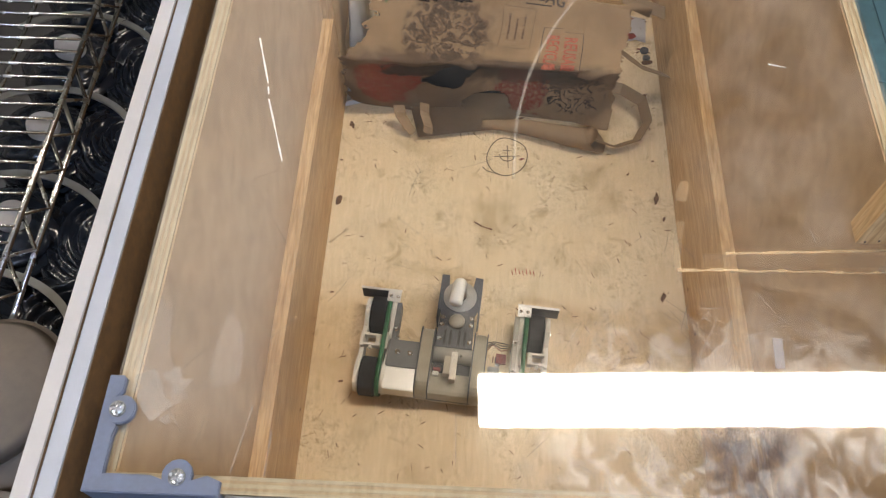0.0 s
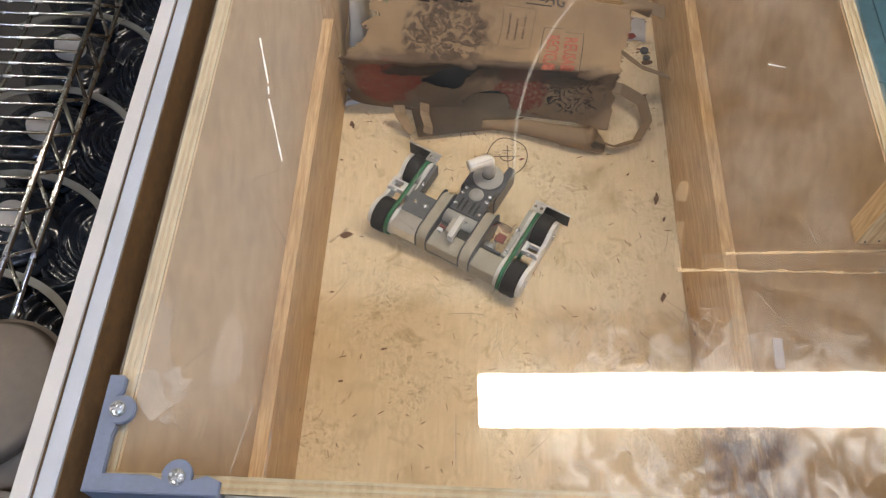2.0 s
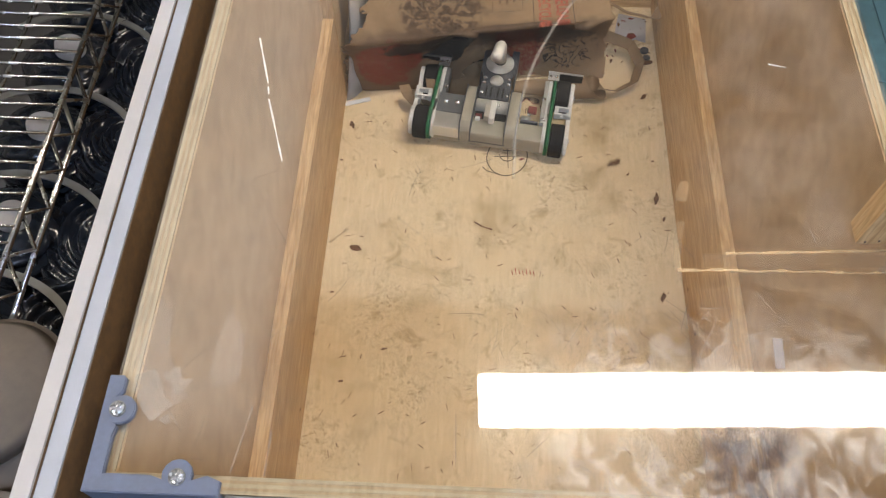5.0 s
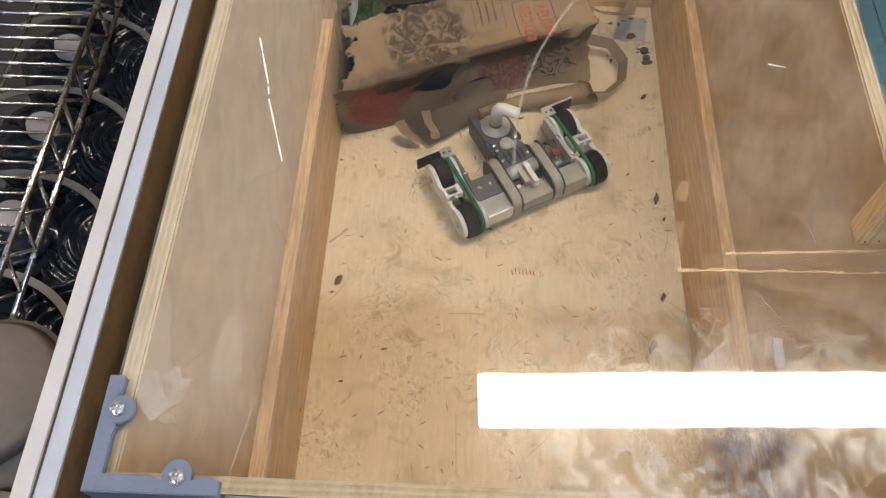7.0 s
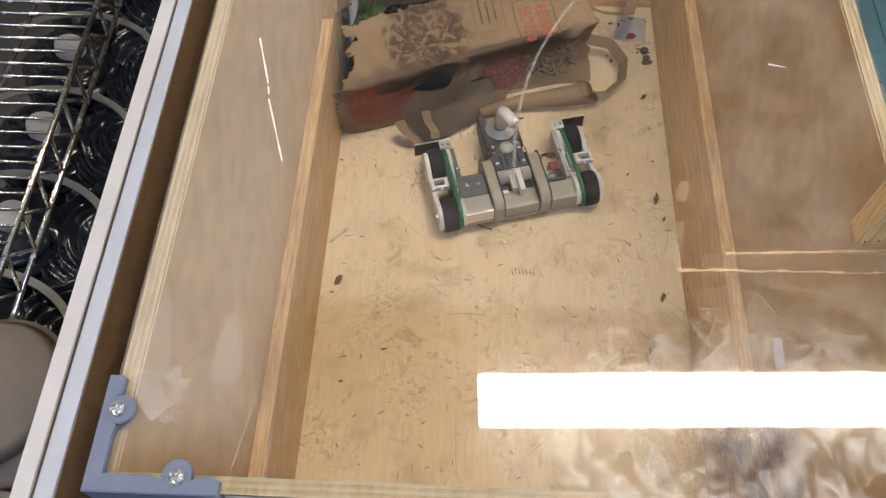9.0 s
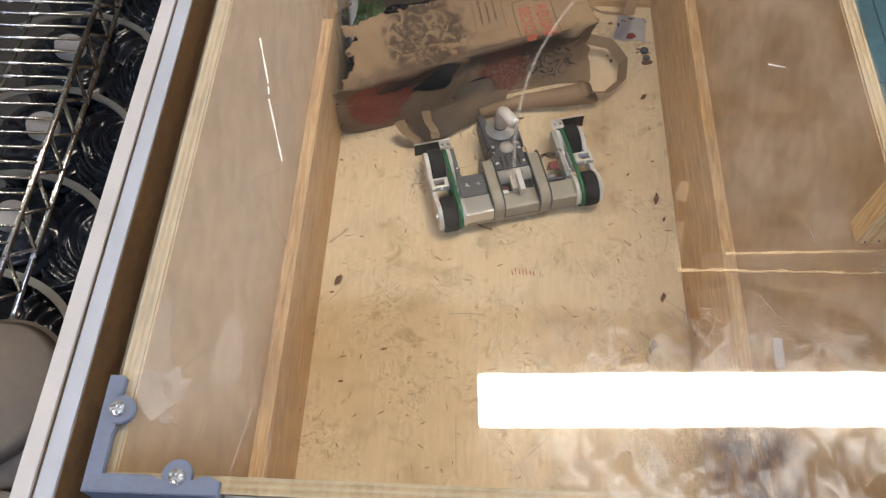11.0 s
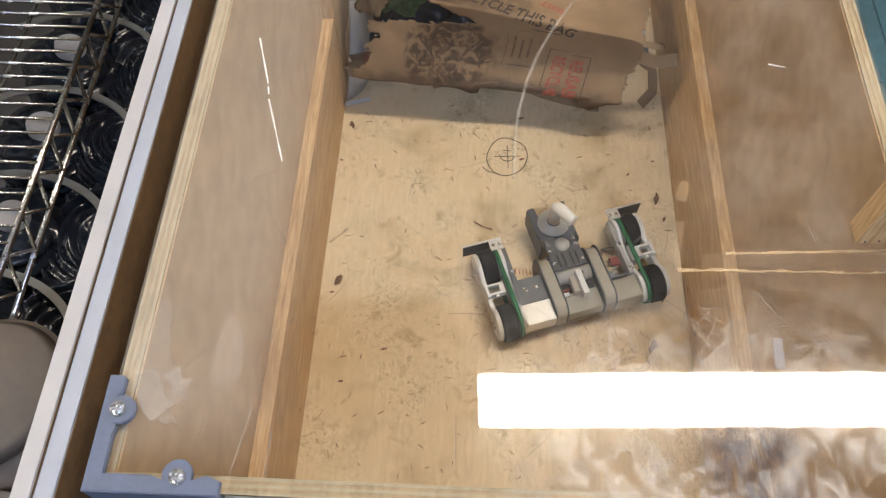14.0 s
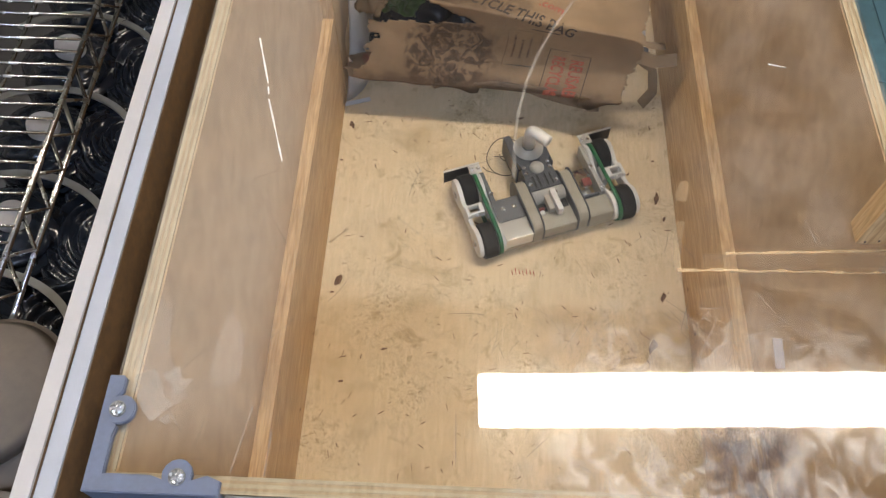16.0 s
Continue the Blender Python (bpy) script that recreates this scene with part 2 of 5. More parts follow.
M_WPLATE = plain("white_printed_plastic", (0.70, 0.69, 0.65), 0.4, vary=0.04, scale=300)
M_CREAM = plain("cream_plastic", (0.50, 0.46, 0.38), 0.45, vary=0.05, scale=200)
M_DARK = plain("dark_grey_plate", (0.075, 0.08, 0.09), 0.42, vary=0.12, scale=150)
M_GREYP = plain("mid_grey_plate", (0.125, 0.13, 0.135), 0.4, vary=0.08, scale=150)
M_RUBBER = plain("black_rubber", (0.010, 0.010, 0.011), 0.85, vary=0.3, scale=220, relief=0.5)
M_GREEN = plain("green_belt", (0.02, 0.13, 0.055), 0.5, vary=0.2, scale=150)
M_NOZZLE = plain("white_nozzle_plastic", (0.82, 0.79, 0.72), 0.35, vary=0.03)
M_DISC = plain("pale_disc_plastic", (0.43, 0.42, 0.38), 0.35, vary=0.06)
M_MOTOR = plain("silver_motor_can", (0.55, 0.55, 0.54), 0.3, 0.8, 0.08)
M_ALU = plain("bent_aluminium_sheet", (0.74, 0.73, 0.71), 0.34, 0.85, 0.06)
M_BLACK = plain("black_wire", (0.015, 0.015, 0.015), 0.5, vary=0.2)


# ---- mesh helpers ----
def finish(name, bm, mat, smooth=False):
    me = bpy.data.meshes.new(name)
    bm.to_mesh(me)
    bm.free()
    me.materials.append(mat)
    if smooth:
        for p in me.polygons:
            p.use_smooth = True
    return me


def part(name, bm, mat, parent, label="", smooth=False):
    ob = new(name, finish(name, bm, mat, smooth))
    ob.parent = parent
    if label:
        ob["label"] = label
    return ob


def thing(name, bm, mat, label, category, group="", kind="", smooth=False):
    return tagged(new(name, finish(name, bm, mat, smooth)), label, category, group, kind)


def empty(name, label, category, m=None, group="", kind=""):
    ob = tagged(new(name), label, category, group, kind)
    if m is not None:
        ob.matrix_basis = m
    return ob


def box(x0, x1, y0, y1, z0, z1, bev=0.0, bm=None, m=None):
    bm = bm or bmesh.new()
    mat = Matrix.Translation(((x0 + x1) / 2, (y0 + y1) / 2, (z0 + z1) / 2)) @ Matrix.Diagonal((x1 - x0, y1 - y0, z1 - z0, 1))
    r = bmesh.ops.create_cube(bm, size=1, matrix=(m or Matrix()) @ mat)
    if bev:
        es = {e for v in r["verts"] for e in v.link_edges}
        bmesh.ops.bevel(bm, geom=list(es), offset=bev, segments=2, affect="EDGES", profile=0.6)
    return bm


def cyl(p0, p1, r0, r1=None, seg=20, bm=None, bev=0.0):
    bm = bm or bmesh.new()
    p0, p1 = Vector(p0), Vector(p1)
    d = p1 - p0
    rot = d.to_track_quat("Z", "Y").to_matrix().to_4x4()
    r = bmesh.ops.create_cone(bm, cap_ends=True, segments=seg, radius1=r0, radius2=r0 if r1 is None else r1, depth=d.length,
                              matrix=Matrix.Translation((p0 + p1) / 2) @ rot)
    if bev:
        vs = set(r["verts"])
        es = [e for f in bm.faces if len(f.verts) > 4 and vs.issuperset(f.verts) for e in f.edges]
        bmesh.ops.bevel(bm, geom=list(set(es)), offset=bev, segments=2, affect="EDGES")
    return bm


def tube(points, r, seg=8, bm=None):
    """A round rod along points."""
    bm = bm or bmesh.new()
    pts = [Vector(p) for p in points]
    rings = []
    up = Vector((0.123, 0.371, 0.917))
    for i, p in enumerate(pts):
        d = (pts[min(i + 1, len(pts) - 1)] - pts[max(i - 1, 0)]).normalized()
        a = d.cross(up).normalized()
        b = d.cross(a)
        rings.append([bm.verts.new(p + r * (math.cos(k * math.tau / seg) * a + math.sin(k * math.tau / seg) * b)) for k in range(seg)])
    for r0, r1 in zip(rings, rings[1:]):
        for k in range(seg):
            bm.faces.new((r0[k], r0[(k + 1) % seg], r1[(k + 1) % seg], r1[k]))
    bm.faces.new(rings[0][::-1])
    bm.faces.new(rings[-1])
    bmesh.ops.recalc_face_normals(bm, faces=bm.faces)
    return bm


def prism(outline, z0, z1, bev=0.0, bm=None, m=None):
    """An upright prism over a flat outline of (x, y)."""
    bm = bm or bmesh.new()
    m = m or Matrix()
    lo = [bm.verts.new(m @ Vector((x, y, z0))) for x, y in outline]
    hi = [bm.verts.new(m @ Vector((x, y, z1))) for x, y in outline]
    n = len(lo)
    fs = [bm.faces.new(lo[::-1]), bm.faces.new(hi)]
    for i in range(n):
        fs.append(bm.faces.new((lo[i], lo[(i + 1) % n], hi[(i + 1) % n], hi[i])))
    bmesh.ops.recalc_face_normals(bm, faces=fs)
    if bev:
        bmesh.ops.bevel(bm, geom=list({e for f in fs[:2] for e in f.edges}), offset=bev, segments=2, affect="EDGES")
    return bm


def rounded(x0, x1, y0, y1, r, n=5):
    """The outline of a rectangle with round corners."""
    out = []
    for cx, cy, a in ((x1 - r, y1 - r, 0), (x0 + r, y1 - r, 90), (x0 + r, y0 + r, 180), (x1 - r, y0 + r, 270)):
        for i in range(n + 1):
            t = radians(a + 90 * i / n)
            out.append((cx + r * math.cos(t), cy + r * math.sin(t)))
    return out


def ribbon(points, width, z, bm=None, ragged=0.0, thick=0.0004, rng=None):
    """A flat thin strip that follows points on a level surface."""
    bm = bm or bmesh.new()
    pts = [Vector((x, y, 0)) for x, y in points]
    rows = []
    for i, p in enumerate(pts):
        d = (pts[min(i + 1, len(pts) - 1)] - pts[max(i - 1, 0)]).normalized()
        s = Vector((-d.y, d.x, 0))
        w = width / 2
        if ragged and rng:
            w *= 1 + ragged * rng.uniform(-1, 1)
        rows.append([bm.verts.new((*(p + s * k * w).xy, zz)) for k, zz in ((1, z), (-1, z), (-1, z + thick), (1, z + thick))])
    for a, b in zip(rows, rows[1:]):
        for k in range(4):
            bm.faces.new((a[k], a[(k + 1) % 4], b[(k + 1) % 4], b[k]))
    bm.faces.new(rows[0])
    bm.faces.new(rows[-1][::-1])
    bmesh.ops.recalc_face_normals(bm, faces=bm.faces)
    return bm


# ---- room ----
def room():
    thing("ground", box(-3.2, 4.2, -3.2, 4.6, GROUND - 0.1, GROUND - 0.004), M_SCREED, "dark grey screed under teal floor tiles", "floor", kind="structure")
    floor = bpy.data.objects["ground"]
    tile = finish("tile", box(-0.151, 0.151, -0.151, 0.151, -0.006, 0.0, 0.0015), M_TILE)
    for i in range(9):
        for j in range(13):
            t = new("tile", tile)
            t.parent = floor
            t.location = (0.55 + 0.305 * i, -0.7 + 0.305 * j, GROUND + 0.004)
    thing("ceiling", box(-3.2, 4.2, -3.2, 4.6, CEIL, CEIL + 0.1), M_CEIL, "plain white ceiling", "ceiling", kind="structure")
    for nm, b in (("wall_west", (-3.3, -3.2, -3.2, 4.6)), ("wall_east", (4.2, 4.3, -3.2, 4.6)), ("wall_south", (-3.2, 4.2, -3.3, -3.2)), ("wall_north", (-3.2, 4.2, 4.6, 4.7))):
        thing(nm, box(*b, GROUND - 0.1, CEIL + 0.1), M_WALLP, "plain painted room wall", "wall", kind="structure")


def ceiling_lamp(glow, half=0.085):
    """A wraparound fluorescent fitting."""
    e = empty("ceiling_lamp", "long white fluorescent ceiling lamp, switched on", "ceiling lamp", group="ceiling lamps")
    part("diffuser", box(0.006, 1.33, -half, half, -0.052, -0.004, 0.02), glow, e, "glowing white diffuser")
    for x in (0.0, 1.336):
        part("end_cap", box(x - 0.006, x + 0.006, -half - 0.003, half + 0.003, -0.055, 0.0, 0.002), M_TUBE_END, e)
    part("housing", box(-0.004, 1.338, -half * 0.8, half * 0.8, -0.004, 0.014), M_TUBE_END, e)
    return e


room()
lamp = ceiling_lamp(M_LAMP)
lamp.matrix_basis = pose(-0.004, 0.713, CEIL - 0.015, 0, 0, 2.7)
# unseen lamp, added to brighten the left ceiling and the right wall
copy_thing(lamp, pose(-2.95, 0.62, CEIL - 0.015, 0, 0, 2.7))
front = ceiling_lamp(M_LAMP_COOL, 0.014)
front.matrix_basis = pose(-0.60, -1.37, CEIL - 0.015, 0, 0, 1.0)


# ---- wooden box ----
def layered(name, x0, x1, y0, y1, z0, z1, along, parent):
    """A plywood panel: five veneers that show at its edges."""
    n = 5
    for i in range(n):
        off = 0.0004 if i % 2 else 0.0
        if along == "y":
            a, b = x0 + (x1 - x0) * i / n, x0 + (x1 - x0) * (i + 1) / n
            bm = box(a, b, y0, y1, z0, z1 - off)
        else:
            a, b = y0 + (y1 - y0) * i / n, y0 + (y1 - y0) * (i + 1) / n
            bm = box(x0, x1, a, b, z0, z1 - off)
        part("veneer", bm, M_PLY_DARK if i % 2 else M_PLY_LIGHT, parent)


def wooden_box():
    base = thing("floor", box(-HX, HX, 0.0, BACK, -0.018, 0.0), M_FLOOR, "scuffed birch plywood floor of the wooden box", "floor", kind="structure")
    for nm, x0, x1 in (("wall_left", -HX, -HI), ("wall_right", HI, HX)):
        side = empty(nm, "plywood side wall of the box with a brown inner face", "wall", kind="structure")
        layered("side", x0, x1, 0.0, BACK, 0.0, TOP, "y", side)
        xi = -HI if x0 < 0 else HI
        s = 1 if x0 < 0 else -1
        a, b = sorted((xi, xi + s * 0.0015))
        part("facing", box(a, b, WT, BACK - WT, 0.0, TOP - 0.002), M_PANEL, side, "smooth brown hardboard facing")
    for nm, y0, y1 in (("wall_front", 0.0, WT), ("wall_back", BACK - WT, BACK)):
        end = empty(nm, "plywood end wall of the box", "wall", kind="structure")
        layered("end", -HI, HI, y0, y1, 0.0, TOP, "x", end)
    # boards along the foot of the walls
    for s, h, y1 in ((-1, 0.184, 0.80), (1, 0.179, BACK - WT)):
        a, b = sorted((s * (HI - 0.0016), s * (HI - 0.019)))
        kb = thing("kick_board", box(a, b, WT, y1, 0.0, h, 0.0015), M_PINE, "pine board along the foot of the plywood wall", "board", group="boards along the walls")
        inner = s * (HI - 0.019)
        for y, z, r in (((0.345, 0.012, 0.0022), (0.366, 0.020, 0.0018), (0.185, 0.020, 0.002), (0.225, 0.030, 0.0026), (0.56, 0.07, 0.002)) if s < 0 else ((0.672, 0.020, 0.0022), (0.435, 0.022, 0.0026), (0.78, 0.085, 0.002), (0.36, 0.03, 0.003))):
            part("nail_hole", cyl((inner - s * 0.0004, y, z), (inner + s * 0.002, y, z), r, seg=10), M_CHIP, kb, "dark nail hole")
    thing("kick_board", box(-HI + 0.0016, HI - 0.0195, 1.04, BACK - WT - 0.001, 0.0, 0.179, 0.0015), M_PINE_X, "pine board along the foot of the end wall", "board", group="boards along the walls")
    thing("post", box(-HI + 0.0016, -HI + 0.02, 0.801, 0.85, 0.0, TOP - 0.004, 0.0015), M_PINE_UP, "upright pine post in the box against the plywood wall", "post")


wooden_box()


def lid():
    s = thing("lid", box(-HX, HX, 0.001, BACK, TOP + 0.0006, TOP + 0.0046), M_LID, "clear scratched acrylic lid on the plywood box", "lid")
    s.visible_shadow = False
    return s


lid()
thing("edge_strip", box(-HX + 0.09, HX, -0.0065, -0.0008, TOP - 0.03, TOP + 0.0008, 0.0008), M_MOTOR, "pale metal strip along the front edge of the box", "edge strip")


# ---- fittings on the box ----
def screw_head(name, p, r, parent, m=None):
    """A pan-head screw with a cross slot."""
    m = m or Matrix()
    bm = bmesh.new()
    r *= 1.18
    bmesh.ops.create_uvsphere(bm, u_segments=12, v_segments=8, radius=r)
    for v in bm.verts:
        v.co.z = max(v.co.z, 0) * 0.5
        if v.co.z > r * 0.3 and min(abs(v.co.x), abs(v.co.y)) < r * 0.12:
            v.co.z -= r * 0.18
    bm.transform(Matrix.Translation(p) @ m)
    return part(name, bm, M_STEEL, parent, smooth=False)


def corner_bracket():
    e = empty("corner_bracket", "blue-grey printed plastic corner bracket screwed on the lid", "bracket")
    z = TOP + 0.005
    x0, y0 = -HX - 0.004, -0.004
    outline = [(x0, y0), (x0 + 0.092, y0), (x0 + 0.092, y0 + 0.010), (x0 + 0.082, y0 + 0.0135)]
    for i in range(9):
        a = radians(-20 + 220 * i / 8)
        outline.append((x0 + 0.062 + 0.0105 * math.cos(a), y0 + 0.0135 + 0.0105 * math.sin(a)))
    outline += [(x0 + 0.044, y0 + 0.0125), (x0 + 0.0125, y0 + 0.0125), (x0 + 0.0125, y0 + 0.038), (x0 + 0.0138, y0 + 0.044)]
    for i in range(9):
        a = radians(-100 + 210 * i / 8)
        outline.append((x0 + 0.0135 + 0.0105 * math.cos(a), y0 + 0.0565 + 0.0105 * math.sin(a)))
    outline += [(x0 + 0.0125, y0 + 0.070), (x0 + 0.0125, y0 + 0.079), (x0 + 0.010, y0 + 0.0815), (x0, y0 + 0.0815)]
    part("plate", prism(outline, z, z + 0.005, 0.0008), M_BLUE, e)
    part("front_flange", box(x0, x0 + 0.092, y0, y0 + 0.0035, z - 0.045, z - 0.0002, 0.0006), M_BLUE, e)
    part("side_flange", box(x0, x0 + 0.0035, y0 + 0.0036, y0 + 0.0815, z - 0.045, z - 0.0002, 0.0006), M_BLUE, e)
    for p in ((x0 + 0.0115, y0 + 0.0565), (x0 + 0.0625, y0 + 0.0115)):
        bm = cyl((*p, z + 0.005), (*p, z + 0.0062), 0.0058, seg=20)
        part("washer", bm, M_BAND, e)
        screw_head("screw", (*p, z + 0.0062), 0.0046, e)


corner_bracket()

clamp = empty("wood_block", "pale pine block with small holes standing on the lid", "block")
part("block", box(0.246, 0.288, 0.212, 0.232, TOP + 0.0048, TOP + 0.115, 0.001), M_PINE_UP, clamp)
for xx, zz in ((0.252, 0.008), (0.262, 0.010), (0.272, 0.008)):
    part("hole", cyl((xx, 0.2115, TOP + zz), (xx, 0.2125, TOP + zz), 0.0009, seg=10), M_BLACK, clamp)


def lid_marks():
    rng = random.Random(4)
    z = TOP + 0.0052
    e = empty("tape_strip", "clear tape strip with dirty ragged edges on the lid", "tape")
    low = [(0.104 + 0.19 * i / 40, 0.1825 + 0.004 * i / 40 + rng.uniform(-0.0007, 0.0007)) for i in range(41)]
    high = [(0.143 + 0.15 * i / 34, 0.1985 + 0.009 * i / 34 + rng.uniform(-0.0003, 0.0003)) for i in range(35)]
    part("lower_edge", ribbon(low, 0.0020, z, ragged=0.7, rng=rng), M_TAPE_EDGE, e)
    part("upper_edge", ribbon(high, 0.0024, z, ragged=0.25, rng=rng), M_TAPE_EDGE, e)
    mid = [(0.125 + 0.165 * i / 20, 0.1915 + 0.006 * i / 20) for i in range(21)]
    part("film", ribbon(mid, 0.0115, z, thick=0.0002), M_TAPE, e)
    tail = [(0.104, 0.184), (0.105, 0.195), (0.107, 0.21), (0.112, 0.226)]
    part("tail", ribbon(tail, 0.005, z + 0.0005, ragged=0.6, rng=rng), M_TAIL, e)
    part("torn_end", ribbon([(0.113, 0.246), (0.116, 0.256), (0.119, 0.266)], 0.008, z, ragged=0.4, rng=rng), M_TAIL, e)
    # long arc and straight deep scratches
    arc = [(-0.022, 0.262), (-0.0215, 0.275), (-0.021, 0.30), (-0.018, 0.33), (-0.011, 0.365), (0.000, 0.40), (0.016, 0.436), (0.034, 0.468), (0.056, 0.50)]
    thing("long_scratch", ribbon(arc, 0.0030, z), M_ARC, "pale curved scratch on the acrylic lid", "scratch", group="lid scratches")
    for a, b in (((-0.2555, 0.410), (-0.2395, 0.356)), ((-0.2388, 0.352), (-0.2372, 0.344)), ((-0.2362, 0.338), (-0.215, 0.272))):
        pts = [(a[0] + (b[0] - a[0]) * i / 6, a[1] + (b[1] - a[1]) * i / 6) for i in range(7)]
        thing("bright_scratch", ribbon(pts, 0.0013, z, ragged=0.4, rng=rng), M_GLINT, "thin bright scratch on the acrylic lid", "scratch", group="lid scratches")
    thing("bright_scratch", ribbon([(0.207, 0.397), (0.222, 0.3935)], 0.0011, z, ragged=0.4, rng=rng), M_GLINT, "thin bright scratch on the acrylic lid", "scratch", group="lid scratches")
    # bright reflections near the corner, painted as pale patches on the lid
    for pts, w in (([(-0.268, 0.052), (-0.276, 0.060), (-0.281, 0.070), (-0.286, 0.082)], 0.014), ([(-0.255, 0.071), (-0.262, 0.076), (-0.268, 0.084)], 0.012), ([(-0.262, 0.045), (-0.266, 0.050)], 0.005)):
        thing("smear", ribbon(pts, w, z, ragged=0.5, rng=rng), M_PALE_MARK, "whitish patch painted on the acrylic lid for a reflection", "smear", group="lid smears")
    for a, b in (((-0.294, 0.094), (-0.252, 0.040)), ((-0.226, 0.125), (-0.221, 0.098)), ((-0.205, 0.060), (-0.213, 0.012)), ((-0.189, 0.045), (-0.1895, 0.012)), ((-0.062, 0.06), (-0.061, 0.025))):
        pts = [(a[0] + (b[0] - a[0]) * i / 6, a[1] + (b[1] - a[1]) * i / 6) for i in range(7)]
        thing("bright_scratch", ribbon(pts, 0.0009, z, ragged=0.6, rng=rng), M_PALE_MARK, "thin pale scratch on the acrylic lid", "scratch", group="lid scratches")
    bm = bmesh.new()
    for i in range(120):
        cx, cy = (rng.gauss(0.14, 0.055), rng.gauss(0.10, 0.05)) if i % 3 else (rng.uniform(-0.27, 0.28), rng.uniform(0.02, 0.3))
        if not (-0.28 < cx < 0.28 and 0.015 < cy < 0.4):
            continue
        a, ln = rng.uniform(0, math.pi), rng.uniform(0.004, 0.03)
        bend = rng.uniform(-0.15, 0.15)
        pts = [(cx + ln * (k / 5 - 0.5) * math.cos(a + bend * k / 5), cy + ln * (k / 5 - 0.5) * math.sin(a + bend * k / 5)) for k in range(6)]
        ribbon(pts, rng.uniform(0.0002, 0.0006), z - 0.0001, bm, thick=0.0001)
    for cx, cy, spread, turn, count in ((0.118, 0.130, 0.014, 2.2, 26), (0.135, 0.118, 0.010, 0.9, 20), (0.150, 0.132, 0.020, 0.35, 14), (-0.036, 0.115, 0.008, 1.0, 9),
                                        (0.118, 0.045, 0.012, 2.1, 26), (0.138, 0.048, 0.010, 1.4, 18), (0.205, 0.122, 0.018, 1.9, 9), (0.245, 0.120, 0.02, 1.2, 8), (0.02, 0.125, 0.012, 2.4, 8)):
        for i in range(count):
            px, py, a, ln = rng.gauss(cx, spread), rng.gauss(cy, spread * 0.7), rng.gauss(turn, 0.22), rng.uniform(0.006, 0.030)
            if py > 0.012:
                bend = rng.uniform(-0.3, 0.3)
                pts = [(px + ln * (k / 5 - 0.5) * math.cos(a + bend * k / 5), py + ln * (k / 5 - 0.5) * math.sin(a + bend * k / 5)) for k in range(6)]
                ribbon(pts, rng.uniform(0.0001, 0.00035), z - 0.0001, bm, thick=0.0001)
    thing("fine_scratches", bm, M_SCRATCH, "fine pale scratches over the acrylic lid", "scratches", kind="stuff")
    # two faint pale polygons on the lid's left side
    for outline in ([(-0.2716, 0.0522), (-0.2509, 0.0643), (-0.2724, 0.0964), (-0.2773, 0.1312), (-0.2874, 0.1440), (-0.2966, 0.0883)],
                    [(-0.2346, 0.0721), (-0.2177, 0.0775), (-0.2189, 0.1112), (-0.2338, 0.1358), (-0.2392, 0.1098), (-0.2412, 0.0833)]):
        thing("residue", prism(outline, z - 0.0002, z), M_FAINT_PATCH, "faint pale patch on the acrylic lid", "residue", group="lid residues")
    thing("tape_piece", ribbon([(0.170, 0.104), (0.171, 0.115), (0.1715, 0.128)], 0.007, z), M_BLUETAPE, "small bluish tape piece on the acrylic lid", "tape")


lid_marks()

# ---- beside the box ----
board = empty("board_stack", "two brown boards with white edging standing beside the box", "board")
part("board", box(-0.3435, -0.330, -0.25, 1.6, GROUND, TOP - 0.002, 0.001), M_BROWN, board)
part("board", box(-0.3575, -0.3446, -0.25, 1.6, GROUND, TOP + 0.001, 0.001), M_BROWN, board)
part("white_edge", box(-0.3435, -0.330, -0.25, 1.6, TOP - 0.0015, TOP + 0.0015, 0.0012), M_WHITE_COOL, board, "white plastic edging")
part("white_edge", box(-0.3575, -0.3446, -0.25, 1.6, TOP + 0.0015, TOP + 0.0045, 0.0008), M_WHITE, board, "white plastic edging")
table = empty("low_table", "low brown table under the wooden box", "table")
part("tabletop", box(-0.325, 0.42, -0.1, 1.4, -0.046, -0.0185, 0.002), M_BROWN, table)
for x in (-0.29, 0.36):
    for y in (-0.05, 1.34):
        part("leg", box(x - 0.025, x + 0.025, y - 0.025, y + 0.025, GROUND + 0.004, -0.0462, 0.002), M_BROWN, table)


